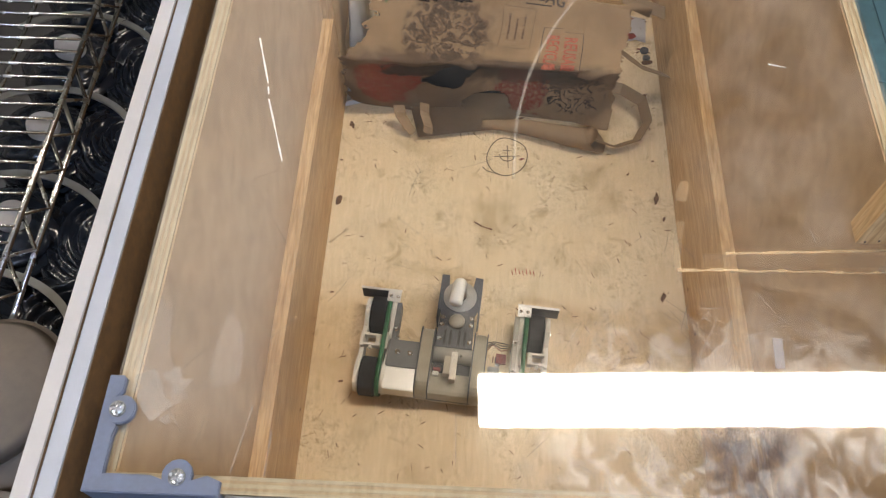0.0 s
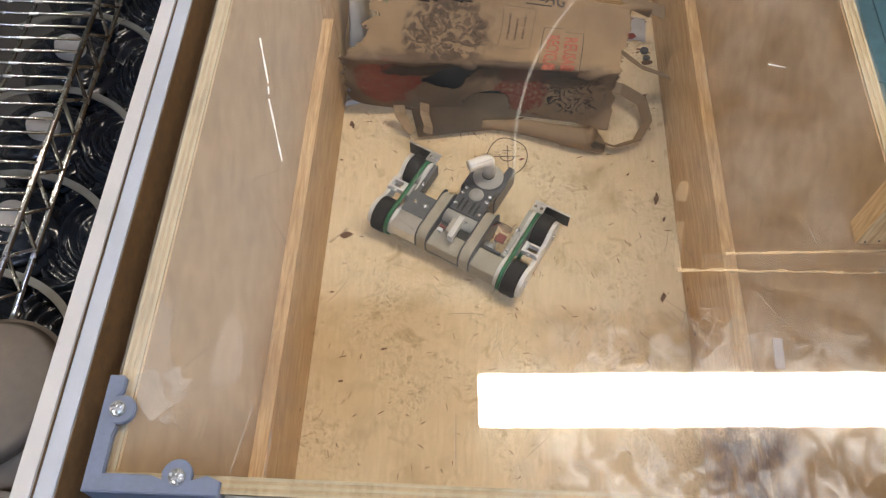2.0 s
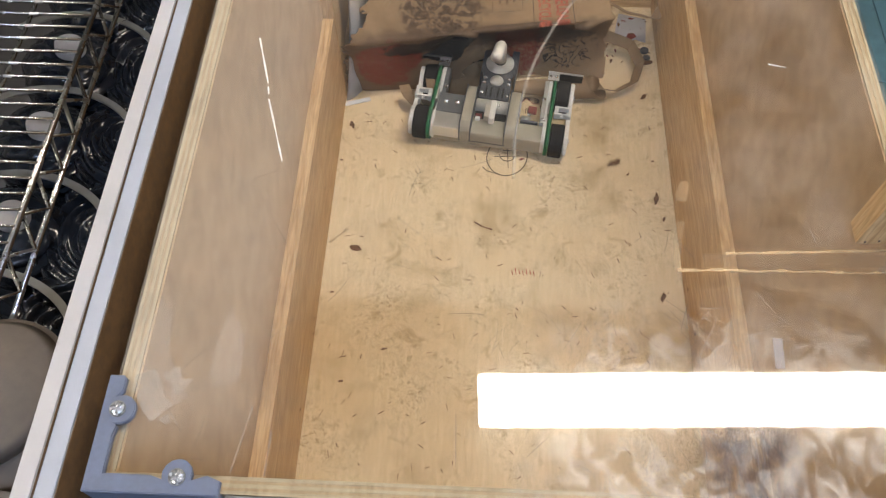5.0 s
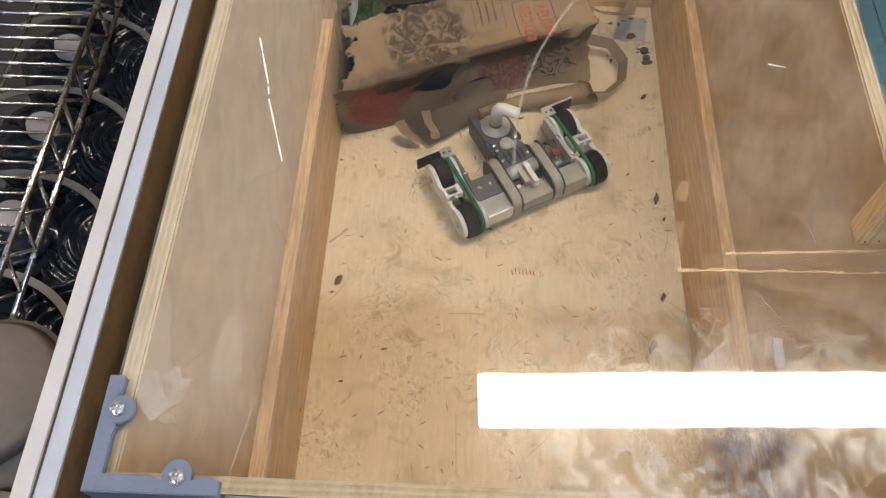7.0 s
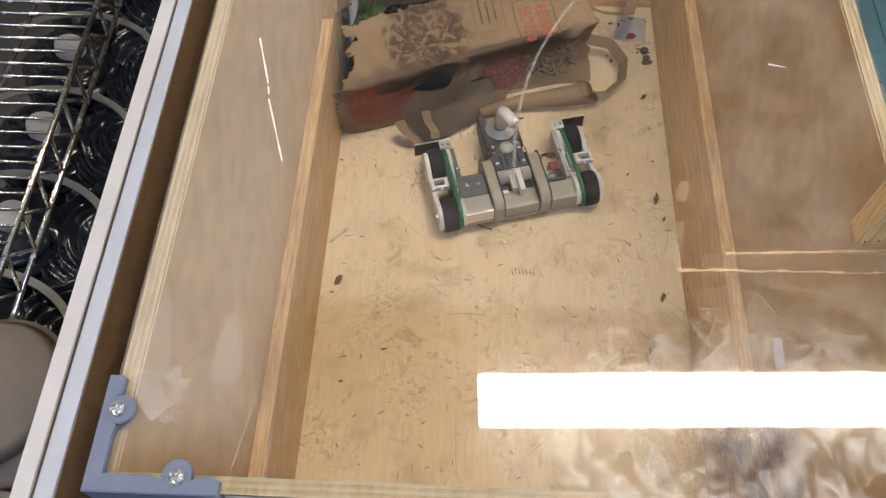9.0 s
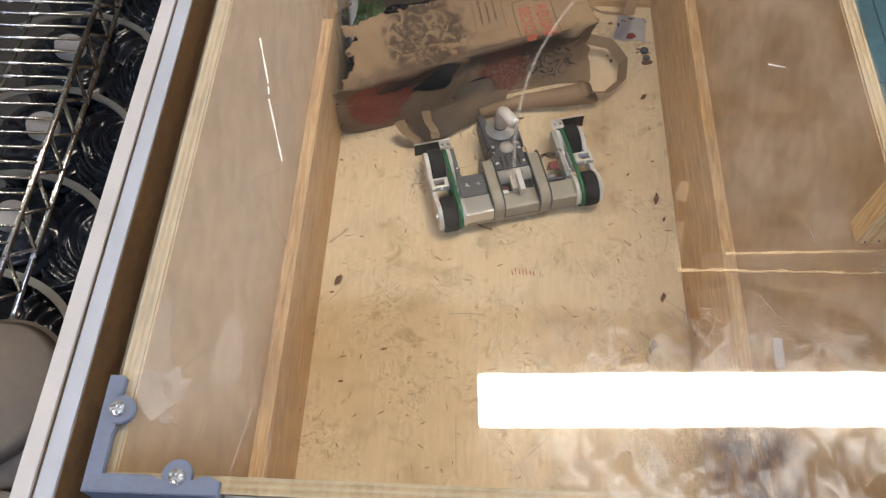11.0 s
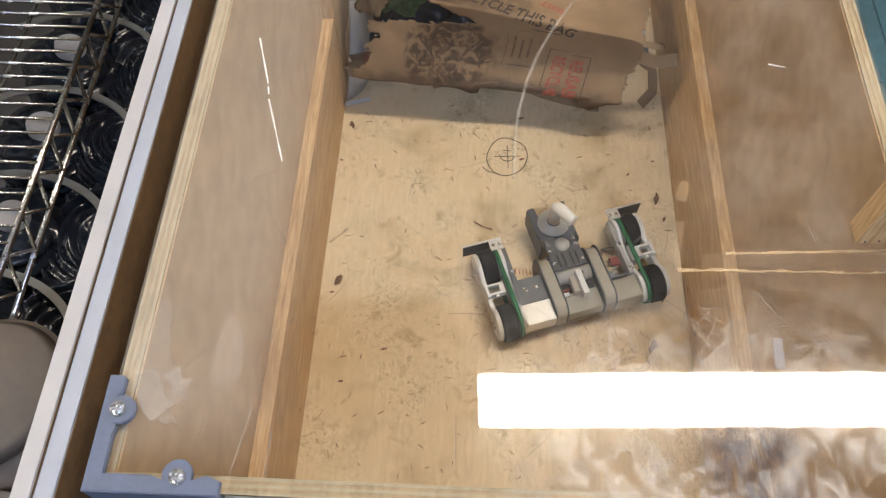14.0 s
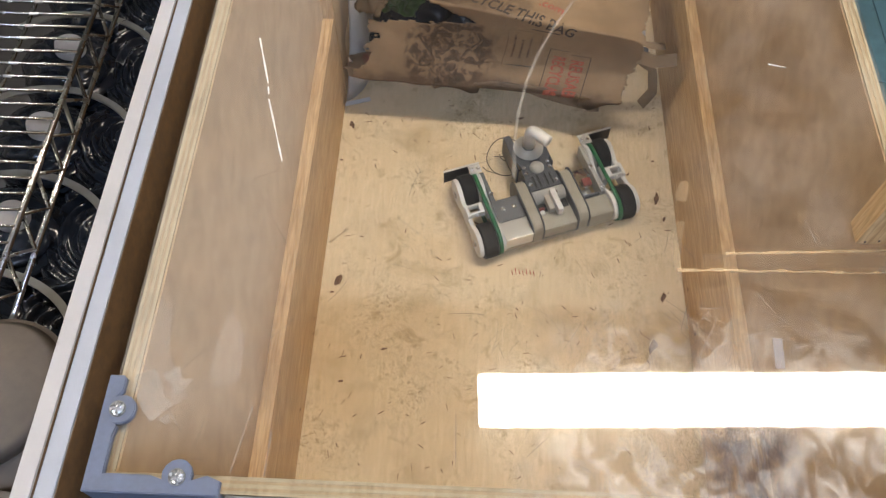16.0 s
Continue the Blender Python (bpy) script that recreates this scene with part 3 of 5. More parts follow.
def wire_rack():
    e = empty("wire_shelf", "chrome wire shelf with a zigzag front rail", "shelf")
    y0, y1, xf, z = 0.05, 1.45, -0.695, 0.1
    part("top_rail", tube([(xf, y0, z + 0.014), (xf, y1, z + 0.014)], 0.0050), M_CHROME, e, smooth=True)
    part("bottom_rail", tube([(xf + 0.012, y0, z - 0.03), (xf + 0.012, y1, z - 0.03)], 0.0046), M_CHROME, e, smooth=True)
    n = 20
    for i in range(n):
        a, b, c = (y0 + (y1 - y0) * (i + k) / n for k in (0, 0.5, 1))
        part("zigzag", tube([(xf, a, z + 0.012), (xf + 0.012, b, z - 0.028), (xf, c, z + 0.012)], 0.0034, 8), M_CHROME, e, smooth=True)
    wire = finish("wire", tube([(-0.45, 0, 0), (0, 0, 0)], 0.0024, 6), M_CHROME, True)
    k = int((y1 - y0) / 0.0275)
    for i in range(k):
        w = new("wire", wire)
        w.parent = e
        w.location = (xf, y0 + 0.01 + 0.0275 * i, z + 0.019)
    for x in (-0.80, -0.92, -1.04):
        part("cross_wire", tube([(x, y0, z + 0.0125), (x, y1, z + 0.0125)], 0.0034), M_CHROME, e, smooth=True)
    for y in (y0, y1):
        for x in (xf - 0.004, -1.14):
            part("post", cyl((x, y, GROUND + 0.004), (x, y, z + 0.5), 0.0125, seg=14), M_CHROME, e)
    part("liner", box(-1.13, -0.865, 0.6, 1.45, z + 0.0225, z + 0.0245), M_SHEET, e, "clear plastic sheet on the wires")


wire_rack()


def jug(m):
    """A black rippled plastic jug with a white cap and a grey hoop."""
    e = empty("plastic_jug", "glossy black rippled plastic jug with a white cap", "jug", m, "jugs under the shelf")
    bm = bmesh.new()
    seg, rings = 56, 40
    prof = []
    for i in range(rings + 1):
        u = i / rings
        if u < 0.62:
            prof.append((0.098, -0.24 + 0.30 * u))
        else:
            a = (u - 0.62) / 0.38 * math.pi / 2
            prof.append((0.026 + 0.072 * math.cos(a), -0.054 + 0.058 * math.sin(a)))
    rows = []
    for r, z in prof:
        row = []
        for k in range(seg):
            a = k * math.tau / seg
            ripple = 0.0035 * math.sin(7 * a + 26 * r * 8 + 3.2 * math.sin(z * 46 + 2 * a)) + 0.0022 * math.sin(210 * z + 4 * math.sin(2 * a))
            rr = r + ripple * min(1, r / 0.06)
            row.append(bm.verts.new((rr * math.cos(a), rr * math.sin(a), z + 0.5 * ripple)))
        rows.append(row)
    for a, b in zip(rows, rows[1:]):
        for k in range(seg):
            bm.faces.new((a[k], a[(k + 1) % seg], b[(k + 1) % seg], b[k]))
    bm.faces.new(rows[0][::-1])
    bm.faces.new(rows[-1])
    part("body", bm, M_JUG, e, smooth=True)
    part("cap", cyl((0, 0, 0.004), (0, 0, 0.026), 0.03, 0.028, 28, bev=0.003), M_CAP, e, "white screw cap", smooth=False)
    pts = []
    for i in range(33):
        a = radians(-25 + 165 * i / 32)
        pts.append((0.150 * math.cos(a) + 0.02, 0.125 * math.sin(a) - 0.035, 0.016))
    hoop = bmesh.new()
    prev = None
    for p in pts:
        d = Vector((p[0] - 0.02, p[1] + 0.035, 0)).normalized()
        q = [hoop.verts.new(Vector(p) + d * k + Vector((0, 0, h))) for k, h in ((-0.007, 0), (0.007, 0), (0.007, 0.004), (-0.007, 0.004))]
        if prev:
            for k in range(4):
                hoop.faces.new((prev[k], prev[(k + 1) % 4], q[(k + 1) % 4], q[k]))
        prev = q
    part("hoop", hoop, M_BAND, e, "grey carrying hoop")
    return e


first = jug(pose(-0.86, 0.60, -0.125, 0, 12, 0))
for i in range(1, 4):
    copy_thing(first, pose(-0.86 - 0.004 * i, 0.60 + 0.2 * i, -0.125, 0, 12, 6 * i))
copy_thing(first, pose(-0.865, 0.40, -0.125, 0, 12, -5))


def wavy_pack():
    """The crinkled black film between the jugs and the boards."""
    bm = bmesh.new()
    nx, ny = 90, 320
    vs = []
    for j in range(ny + 1):
        y = 0.05 + 1.5 * j / ny
        row = []
        for i in range(nx + 1):
            x = -0.80 + 0.43 * i / nx
            ph = ((y - 0.50) % 0.2) / 0.2
            d = math.hypot(x + 0.71, (ph - 0.5) * 0.2)
            z = -0.15 + 0.009 * math.sin(d * 330 + 3.0 * noise.noise((x * 9, y * 9, 0))) + 0.045 * noise.noise((x * 6, y * 6, 2)) + 0.006 * noise.noise((x * 30, y * 30, 5))
            row.append(bm.verts.new((x, y, z - 0.10 * max(0, (x + 0.5) / 0.13))))
        vs.append(row)
    for a, b in zip(vs, vs[1:]):
        for i in range(nx):
            bm.faces.new((a[i], a[i + 1], b[i + 1], b[i]))
    ext = bmesh.ops.extrude_face_region(bm, geom=list(bm.faces))
    for v in ext["geom"]:
        if isinstance(v, bmesh.types.BMVert):
            v.co.z = GROUND + 0.005
    bmesh.ops.recalc_face_normals(bm, faces=bm.faces)
    thing("black_film_pack", bm, M_JUG, "glossy black crinkled plastic film around the jugs", "plastic film", smooth=True)


wavy_pack()
drum = empty("cardboard_drum", "grey-brown cardboard drum standing beside the boards", "drum")
part("body", cyl((-0.655, 0.19, GROUND + 0.004), (-0.665, 0.20, 0.10), 0.112, seg=56), M_DRUM, drum, smooth=True)
part("rounded_top", cyl((-0.665, 0.20, 0.1004), (-0.667, 0.202, 0.135), 0.1125, 0.085, seg=56, bev=0.012), M_DRUM, drum, smooth=True)
low = empty("cardboard_roll", "brown cardboard roll standing beside the drum", "roll")
part("body", cyl((-0.62, 0.03, GROUND + 0.004), (-0.62, 0.03, 0.08), 0.06, seg=40), M_DRUM, low, smooth=False)
part("hollow", cyl((-0.62, 0.03, 0.0802), (-0.62, 0.03, 0.0808), 0.048, seg=40), M_BROWN, low, "dark hollow end")


# ---- marks and crumbs on the box floor ----
def floor_marks():
    z = 0.0004
    e = empty("pen_target", "circle with a small crosshair drawn on the plywood floor", "drawing")
    cx, cy = 0.0065, 0.6830
    ring = [(cx + 0.0335 * math.cos(radians(a)) * (1 + 0.06 * math.sin(radians(2 * a))), cy + 0.0385 * math.sin(radians(a)) * (1 + 0.04 * math.cos(radians(3 * a)))) for a in range(-125, 236, 8)]
    part("ring", ribbon(ring, 0.0015, z), M_INK, e)
    part("tail", ribbon([(-0.034, 0.6600), (-0.027, 0.6520), (-0.016, 0.6485), (-0.006, 0.6465)], 0.0015, z + 0.0008), M_INK, e)
    part("line", ribbon([(cx - 0.022, cy - 0.001), (cx + 0.021, cy + 0.002)], 0.0012, z + 0.0002), M_INK, e)
    part("line", ribbon([(cx + 0.002, cy - 0.024), (cx, cy + 0.023)], 0.0012, z + 0.0004), M_INK, e)
    part("line", ribbon([(cx - 0.007, cy + 0.012), (cx + 0.008, cy + 0.012)], 0.0010, z + 0.0006), M_INK, e)
    cup = [(cx + 0.012 * math.cos(radians(a)), cy + 0.002 + 0.012 * math.sin(radians(a))) for a in range(175, 370, 13)]
    part("cup", ribbon(cup, 0.0014, z + 0.0010), M_INK, e)
    rng = random.Random(11)
    bm = bmesh.new()
    for i in range(190):
        x, y = rng.uniform(-0.26, 0.26), rng.uniform(0.1, 0.8)
        a, ln = rng.choice((0.3, 0.9, 1.5, 2.2, 2.7)) + rng.gauss(0, 0.25), rng.uniform(0.003, 0.011)
        pts = [(x + ln * k * math.cos(a), y + ln * k * math.sin(a)) for k in (-0.5, 0, 0.5)]
        ribbon(pts, rng.uniform(0.0006, 0.0015), z + 0.0003, bm, thick=0.0002)
    thing("dark_nicks", bm, M_CHIP, "small dark nicks and slivers on the plywood floor", "nicks", kind="stuff")
    for k in range(7):
        bm = ribbon([(0.016 + 0.0055 * k, 0.4595 + 0.001 * (k % 3)), (0.0145 + 0.0055 * k, 0.468 + 0.002 * ((k * 2) % 3))], 0.0012, z + 0.0004)
        thing("red_stroke", bm, M_STAMP, "short red pen stroke on the plywood floor", "pen stroke", group="red pen strokes")
    bm = ribbon([(-0.045, 0.553), (-0.036, 0.547), (-0.028, 0.543), (-0.016, 0.540)], 0.0022, z, ragged=0.5, rng=rng)
    thing("gouge", bm, M_CHIP, "dark splintered gouge in the plywood floor", "gouge")
    bm = bmesh.new()
    for cx, cy, n in ((-0.125, 0.505, 60), (-0.10, 0.415, 40), (-0.135, 0.63, 30), (0.06, 0.56, 25), (0.13, 0.66, 20)):
        for i in range(n):
            x, y, a, ln = rng.gauss(cx, 0.02), rng.gauss(cy, 0.022), rng.gauss(2.3, 0.7), rng.uniform(0.003, 0.012)
            ribbon([(x, y), (x + ln * math.cos(a) * 0.5, y + ln * math.sin(a) * 0.5 + rng.uniform(-0.001, 0.001)), (x + ln * math.cos(a), y + ln * math.sin(a))], rng.uniform(0.0003, 0.0007), z + 0.0001, bm, thick=0.0001)
    thing("pale_scuffs", bm, M_PLY_LIGHT, "fine pale scuff marks on the plywood floor", "scuffs", kind="stuff")
    bm = ribbon([(-0.27, 0.505), (-0.252, 0.524), (-0.243, 0.531)], 0.0028, z, ragged=0.4, rng=rng)
    thing("pale_scrape", bm, M_SCRATCH, "pale scrape on the plywood floor", "scrape")


def chip(x, y, size, mat, seed, turn=0):
    """A torn crumb of wood or paper."""
    rng = random.Random(seed)
    bm = bmesh.new()
    bmesh.ops.create_icosphere(bm, subdivisions=2, radius=size * 0.85)
    for v in bm.verts:
        v.co = Vector((v.co.x * 1.3, v.co.y * 0.6, v.co.z * 0.35)) * (1 + 0.9 * noise.noise(v.co * (1.9 / size) + Vector((seed, 0, 0))))
    lo = min(v.co.z for v in bm.verts)
    for v in bm.verts:
        v.co.z -= lo
    ob = thing("crumb", bm, mat, "dark torn crumb on the plywood floor" if mat is M_CHIP else "small dull red crumb on the plywood floor", "crumb", "crumbs on the floor")
    ob.matrix_basis = pose(x, y, 0.0002, 0, 0, turn)
    return ob


floor_marks()
for i, (x, y, s, mt, tn) in enumerate((
        (-0.258, 0.738, 0.0065, M_CHIP, -60), (0.031, 0.678, 0.0035, M_REDCHIP, 20), (0.2475, 0.683, 0.0028, M_CHIP, 30), (0.2465, 0.607, 0.0075, M_CHIP, 80),
        (0.2415, 0.431, 0.0065, M_CHIP, 70), (-0.2565, 0.4195, 0.003, M_CHIP, 0), (-0.228, 0.2785, 0.003, M_CHIP, 10), (0.243, 0.82, 0.006, M_CHIP, 50),
        (0.256, 0.90, 0.009, M_CHIP, 10), (0.03, 0.765, 0.004, M_CHIP, 15), (-0.268, 0.665, 0.0025, M_CHIP, 0), (0.205, 0.655, 0.003, M_CHIP, 40),
        (-0.171, 0.33, 0.0035, M_CHIP, 20), (0.256, 0.57, 0.004, M_CHIP, 70))):
    chip(x, y, s, mt, i + 1, tn)
rng = random.Random(31)
for k in range(26):
    chip(rng.uniform(0.185, 0.262), rng.uniform(0.90, 1.03), rng.uniform(0.0016, 0.0042), M_CHIP if k % 3 else M_REDCHIP, 60 + k, rng.uniform(0, 180))
LOOSE_LEAF = chip(0.18, 0.34, 0.009, M_CHIP, 52, 40)
LOOSE = chip(-0.262, 0.610, 0.008, M_CHIP, 40, 70)


def plastic_sheet():
    """A curved clear sheet that stands in the far corner."""
    bm = bmesh.new()
    prev = None
    for i in range(25):
        u = i / 24
        x = -0.272 + 0.05 * u + 0.006 * math.sin(u * 5)
        y = 0.79 + 0.20 * u ** 1.4
        col = []
        for j in range(15):
            v = j / 14
            col.append(bm.verts.new((x + 0.010 * math.sin(3 * v + 4 * u) + 0.012 * v, y + 0.006 * math.sin(5 * v) + 0.075 * v, 0.002 + 0.33 * v)))
        if prev:
            for a in range(14):
                bm.faces.new((prev[a], col[a], col[a + 1], prev[a + 1]))
        prev = col
    bmesh.ops.solidify(bm, geom=list(bm.faces), thickness=0.0012)
    thing("plastic_sheet", bm, M_SHEET, "bent clear plastic sheet standing on the plywood floor", "plastic sheet", smooth=True)
    thing("clear_strip", ribbon([(-0.277, 0.783), (-0.262, 0.787), (-0.247, 0.792), (-0.232, 0.797)], 0.008, 0.0004, thick=0.0015), M_SHEET, "narrow clear plastic strip on the plywood floor", "plastic strip")


plastic_sheet()


def crumpled(w, d, h, seed, n=22):
    bm = bmesh.new()
    vs = []
    for i in range(n + 1):
        row = []
        for j in range(n + 1):
            u, v = i / n - 0.5, j / n - 0.5
            q = Vector((u * 4, v * 4, seed))
            row.append(bm.verts.new((u * w + 0.012 * noise.noise(q * 1.3), v * d + 0.012 * noise.noise(q + Vector((9, 0, 0))), h * (0.5 + 0.9 * noise.noise(q * 0.9)) * (1 - 2 * max(abs(u), abs(v))) + 0.004 * noise.noise(q * 3) + 0.004)))
        vs.append(row)
    for a, b in zip(vs, vs[1:]):
        for j in range(n):
            bm.faces.new((a[j], a[j + 1], b[j + 1], b[j]))
    bmesh.ops.solidify(bm, geom=list(bm.faces), thickness=0.0008)
    bmesh.ops.recalc_face_normals(bm, faces=bm.faces)
    lo = min(v.co.z for v in bm.verts)
    bmesh.ops.translate(bm, verts=bm.verts, vec=(0, 0, -lo))
    return bm


wrap = empty("wrapper", "crumpled navy and green plastic wrapper inside the torn bag", "wrapper")
part("navy_film", crumpled(0.17, 0.14, 0.06, 3.0, 30), M_NAVY, wrap, "navy plastic film", True)
green = part("green_film", crumpled(0.06, 0.05, 0.05, 8.0), M_LEAF, wrap, "green plastic film", True)
green.location = (-0.045, 0.030, 0.030)
torn = empty("torn_paper", "white torn paper scrap with a red mark on the floor", "paper scrap", pose(0.232, 0.985, 0.0006, 0, 0, -8))
part("sheet", prism([(-0.028, -0.03), (-0.01, -0.036), (0.012, -0.027), (0.03, -0.032), (0.027, 0.028), (-0.024, 0.034)], 0, 0.0006), M_CAP, torn)
part("red_mark", prism([(-0.006, -0.026), (0.004, -0.028), (0.013, -0.02), (0.008, -0.012), (-0.003, -0.014)], 0.0007, 0.001), M_RED, torn, "red printed mark")
for k in range(2):
    nut = cyl((0.253 + 0.002 * k, 0.928 - 0.018 * k, 0.0003), (0.253 + 0.002 * k, 0.928 - 0.018 * k, 0.006), 0.0075 - 0.001 * k, seg=18, bev=0.001)
    thing("round_nut", nut, M_DARK, "dark round metal nut on the plywood floor", "nut", "nuts on the floor")


# ---- paper bag ----
BAG_L = 0.46
BAG_SIDES = (0.15, 0.16, 0.21, 0.20)     # front, top, rear and under panels of the cross-section
SECTION_LEFT = ((0.020, 0.0), (-0.006, 0.135), (0.150, 0.180), (0.225, 0.0))
SECTION_RIGHT = ((0.055, 0.0), (0.062, 0.128), (0.175, 0.160), (0.240, 0.0))


def bag_surf(s, x, out=0.0):
    """A point of the crumpled paper: s runs round the section (0 to 4, one panel each), x along the bag."""
    i = int(s) % 4
    f = s - int(s)
    k = min(1, max(0, x / BAG_L))
    corner = [Vector(p).lerp(Vector(q), k) for p, q in zip(SECTION_LEFT, SECTION_RIGHT)]
    a, b = corner[i], corner[(i + 1) % 4]
    p = a.lerp(b, f)
    d = (b - a).normalized()
    nrm = Vector((-d.y, d.x))
    edge = math.sin(math.pi * f)
    q = Vector((x * 6, s * 1.2, 0))
    cell = noise.voronoi(q * 1.25 + Vector((3, 1, 0)), distance_metric="DISTANCE", exponent=2.5)[0]
    fine = noise.voronoi(q * 3.1 + Vector((0, 7, 0)), distance_metric="DISTANCE", exponent=2.5)[0]
    c = 0.016 * noise.noise(q * 0.8) + 0.013 * (0.45 - cell[0]) + 0.0035 * (0.45 - fine[0]) + 0.004 * noise.noise(q * 2.7)
    if i == 0:
        c = c * 1.1 - 0.026 * edge * (0.35 + 0.65 * k) + 0.006 * math.exp(-((x - 0.15) / 0.09) ** 2 - ((f - 0.3) / 0.22) ** 2)
    elif i == 3:
        c = min(c, 0) * 0.3
    else:
        c = c * (0.55 + 0.45 * edge) - 0.008 * edge
    c += out
    return Vector((x + 0.004 * noise.noise(q * 2), p.x + nrm.x * c, max(0.0006, p.y + nrm.y * c)))


def bag_grid(s0, s1, x0, x1, ns, nx, out, keep=None, thick=0.0):
    bm = bmesh.new()
    layer = bm.loops.layers.uv.new("paper")
    vs, place = {}, {}

    def at(i, j):
        if (i, j) not in vs:
            s, x = s0 + (s1 - s0) * i / ns, x0 + (x1 - x0) * j / nx
            vs[i, j] = bm.verts.new(bag_surf(s, x, out))
            place[vs[i, j]] = (s, x)
        return vs[i, j]
    for i in range(ns):
        for j in range(nx):
            if keep is None or keep((i + 0.5) / ns, (j + 0.5) / nx):
                face = bm.faces.new((at(i, j), at(i, j + 1), at(i + 1, j + 1), at(i + 1, j)))
                for loop in face.loops:
                    loop[layer].uv = place[loop.vert]
    bmesh.ops.recalc_face_normals(bm, faces=bm.faces)
    if thick:
        bmesh.ops.solidify(bm, geom=list(bm.faces), thickness=thick)
    return bm


def text_mesh(body, size):
    cu = bpy.data.curves.new("lettering", "FONT")
    cu.body, cu.size, cu.align_x, cu.align_y = body, size, "CENTER", "CENTER"
    cu.resolution_u = 2
    cu.offset = 0.0006
    ob = bpy.data.objects.new("lettering", cu)
    scene.collection.objects.link(ob)
    bpy.context.view_layer.update()
    me = bpy.data.meshes.new_from_object(ob.evaluated_get(bpy.context.evaluated_depsgraph_get()))
    bpy.data.objects.remove(ob)
    bpy.data.curves.remove(cu)
    bm = bmesh.new()
    bm.from_mesh(me)
    bpy.data.meshes.remove(me)
    return bm


def bag_text(body, size, panel, f, x, turn, out=0.0016, stretch=1.0):
    """Letters laid on the bag round the fraction f of a panel's width; turn in degrees."""
    bm = text_mesh(body, size)
    for _ in range(2):
        bmesh.ops.subdivide_edges(bm, edges=[e for e in bm.edges if e.calc_length() > 0.005], cuts=1)
    bmesh.ops.triangulate(bm, faces=bm.faces)
    rot = Matrix.Rotation(radians(turn), 2)
    for v in bm.verts:
        p = rot @ Vector((v.co.x * stretch, v.co.y))
        v.co = bag_surf(panel + f + p.y / BAG_SIDES[panel], x + p.x, out)
    return bm


def printed_kraft():
    """Kraft paper with its faded print and painted shade on the front panel; the paper's own coordinates are s round
    the bag and x along it.
    """
    m, n, l, b = material("printed_kraft_paper", 0.78)
    iso = coords(n, l, (1, 1, 1))
    grain = noise_tex(n, l, iso, 160, 6, 0.7)
    big = noise_tex(n, l, iso, 11, 5, 0.6)
    c = ramp(n, l, grain, [(0.3, (0.262, 0.178, 0.103)), (0.7, (0.318, 0.220, 0.130))]).outputs[0]
    c = blend(n, l, 1.0, c, ramp(n, l, big, [(0.34, (0.78, 0.74, 0.70)), (0.6, (1.05, 1.04, 1.02))]).outputs[0], "MULTIPLY")
    uv = n.new("ShaderNodeUVMap")
    uv.uv_map = "paper"
    wide = n.new("ShaderNodeMapping")
    wide.inputs["Scale"].default_value = (1.0, 7.0, 1.0)
    l.new(uv.outputs[0], wide.inputs[0])

    def spot(s, x, rs, rx, ragged, scale, soft=0.12):
        """1 inside a ragged patch of the paper, 0 outside."""
        mp = n.new("ShaderNodeMapping")
        mp.inputs["Scale"].default_value = (1 / rs, 1 / rx, 1)
        mp.inputs["Location"].default_value = (-s / rs, -x / rx, 0)
        l.new(uv.outputs[0], mp.inputs[0])
        ln = n.new("ShaderNodeVectorMath")
        ln.operation = "LENGTH"
        l.new(mp.outputs[0], ln.inputs[0])
        ad = n.new("ShaderNodeMath")
        ad.operation = "MULTIPLY_ADD"
        l.new(noise_tex(n, l, wide.outputs[0], scale, 6, 0.65, 0.6), ad.inputs[0])
        ad.inputs[1].default_value = ragged
        l.new(ln.outputs["Value"], ad.inputs[2])
        mr = n.new("ShaderNodeMapRange")
        mr.interpolation_type = "SMOOTHSTEP"
        lim = 1.0 + ragged / 2
        mr.inputs[1].default_value, mr.inputs[2].default_value = lim - soft, lim + soft
        mr.inputs[3].default_value, mr.inputs[4].default_value = 1.0, 0.0
        l.new(ad.outputs[0], mr.inputs[0])
        return mr.outputs[0]

    def times(p, q):
        k = n.new("ShaderNodeMath")
        k.operation = "MULTIPLY"
        l.new(p, k.inputs[0])
        if isinstance(q, float):
            k.inputs[1].default_value = q
        else:
            l.new(q, k.inputs[1])
        return k.outputs[0]
    worn = ramp(n, l, noise_tex(n, l, wide.outputs[0], 24, 6, 0.7), [(0.38, (0.06, 0.06, 0.06)), (0.52, (1, 1, 1))]).outputs[0]
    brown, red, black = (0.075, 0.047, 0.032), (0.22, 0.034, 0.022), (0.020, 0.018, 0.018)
    # brown print, widened to put the front panel's shade into the colour
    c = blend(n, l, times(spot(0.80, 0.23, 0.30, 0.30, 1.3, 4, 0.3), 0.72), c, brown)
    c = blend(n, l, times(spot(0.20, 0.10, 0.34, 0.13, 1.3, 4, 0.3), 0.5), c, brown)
    c = blend(n, l, times(times(spot(0.52, 0.080, 0.40, 0.052, 1.1, 4), worn), 0.9), c, red)
    c = blend(n, l, times(times(spot(0.40, 0.300, 0.42, 0.042, 1.6, 7), worn), 0.85), c, red)
    # black smears, enlarged to darken the shaded front panel further
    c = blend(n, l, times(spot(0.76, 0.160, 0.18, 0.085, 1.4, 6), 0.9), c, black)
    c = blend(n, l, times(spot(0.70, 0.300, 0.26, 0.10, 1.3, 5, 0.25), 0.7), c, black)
    # twigs
    line = noise_tex(n, l, wide.outputs[0], 7, 3, 0.5, 1.0)
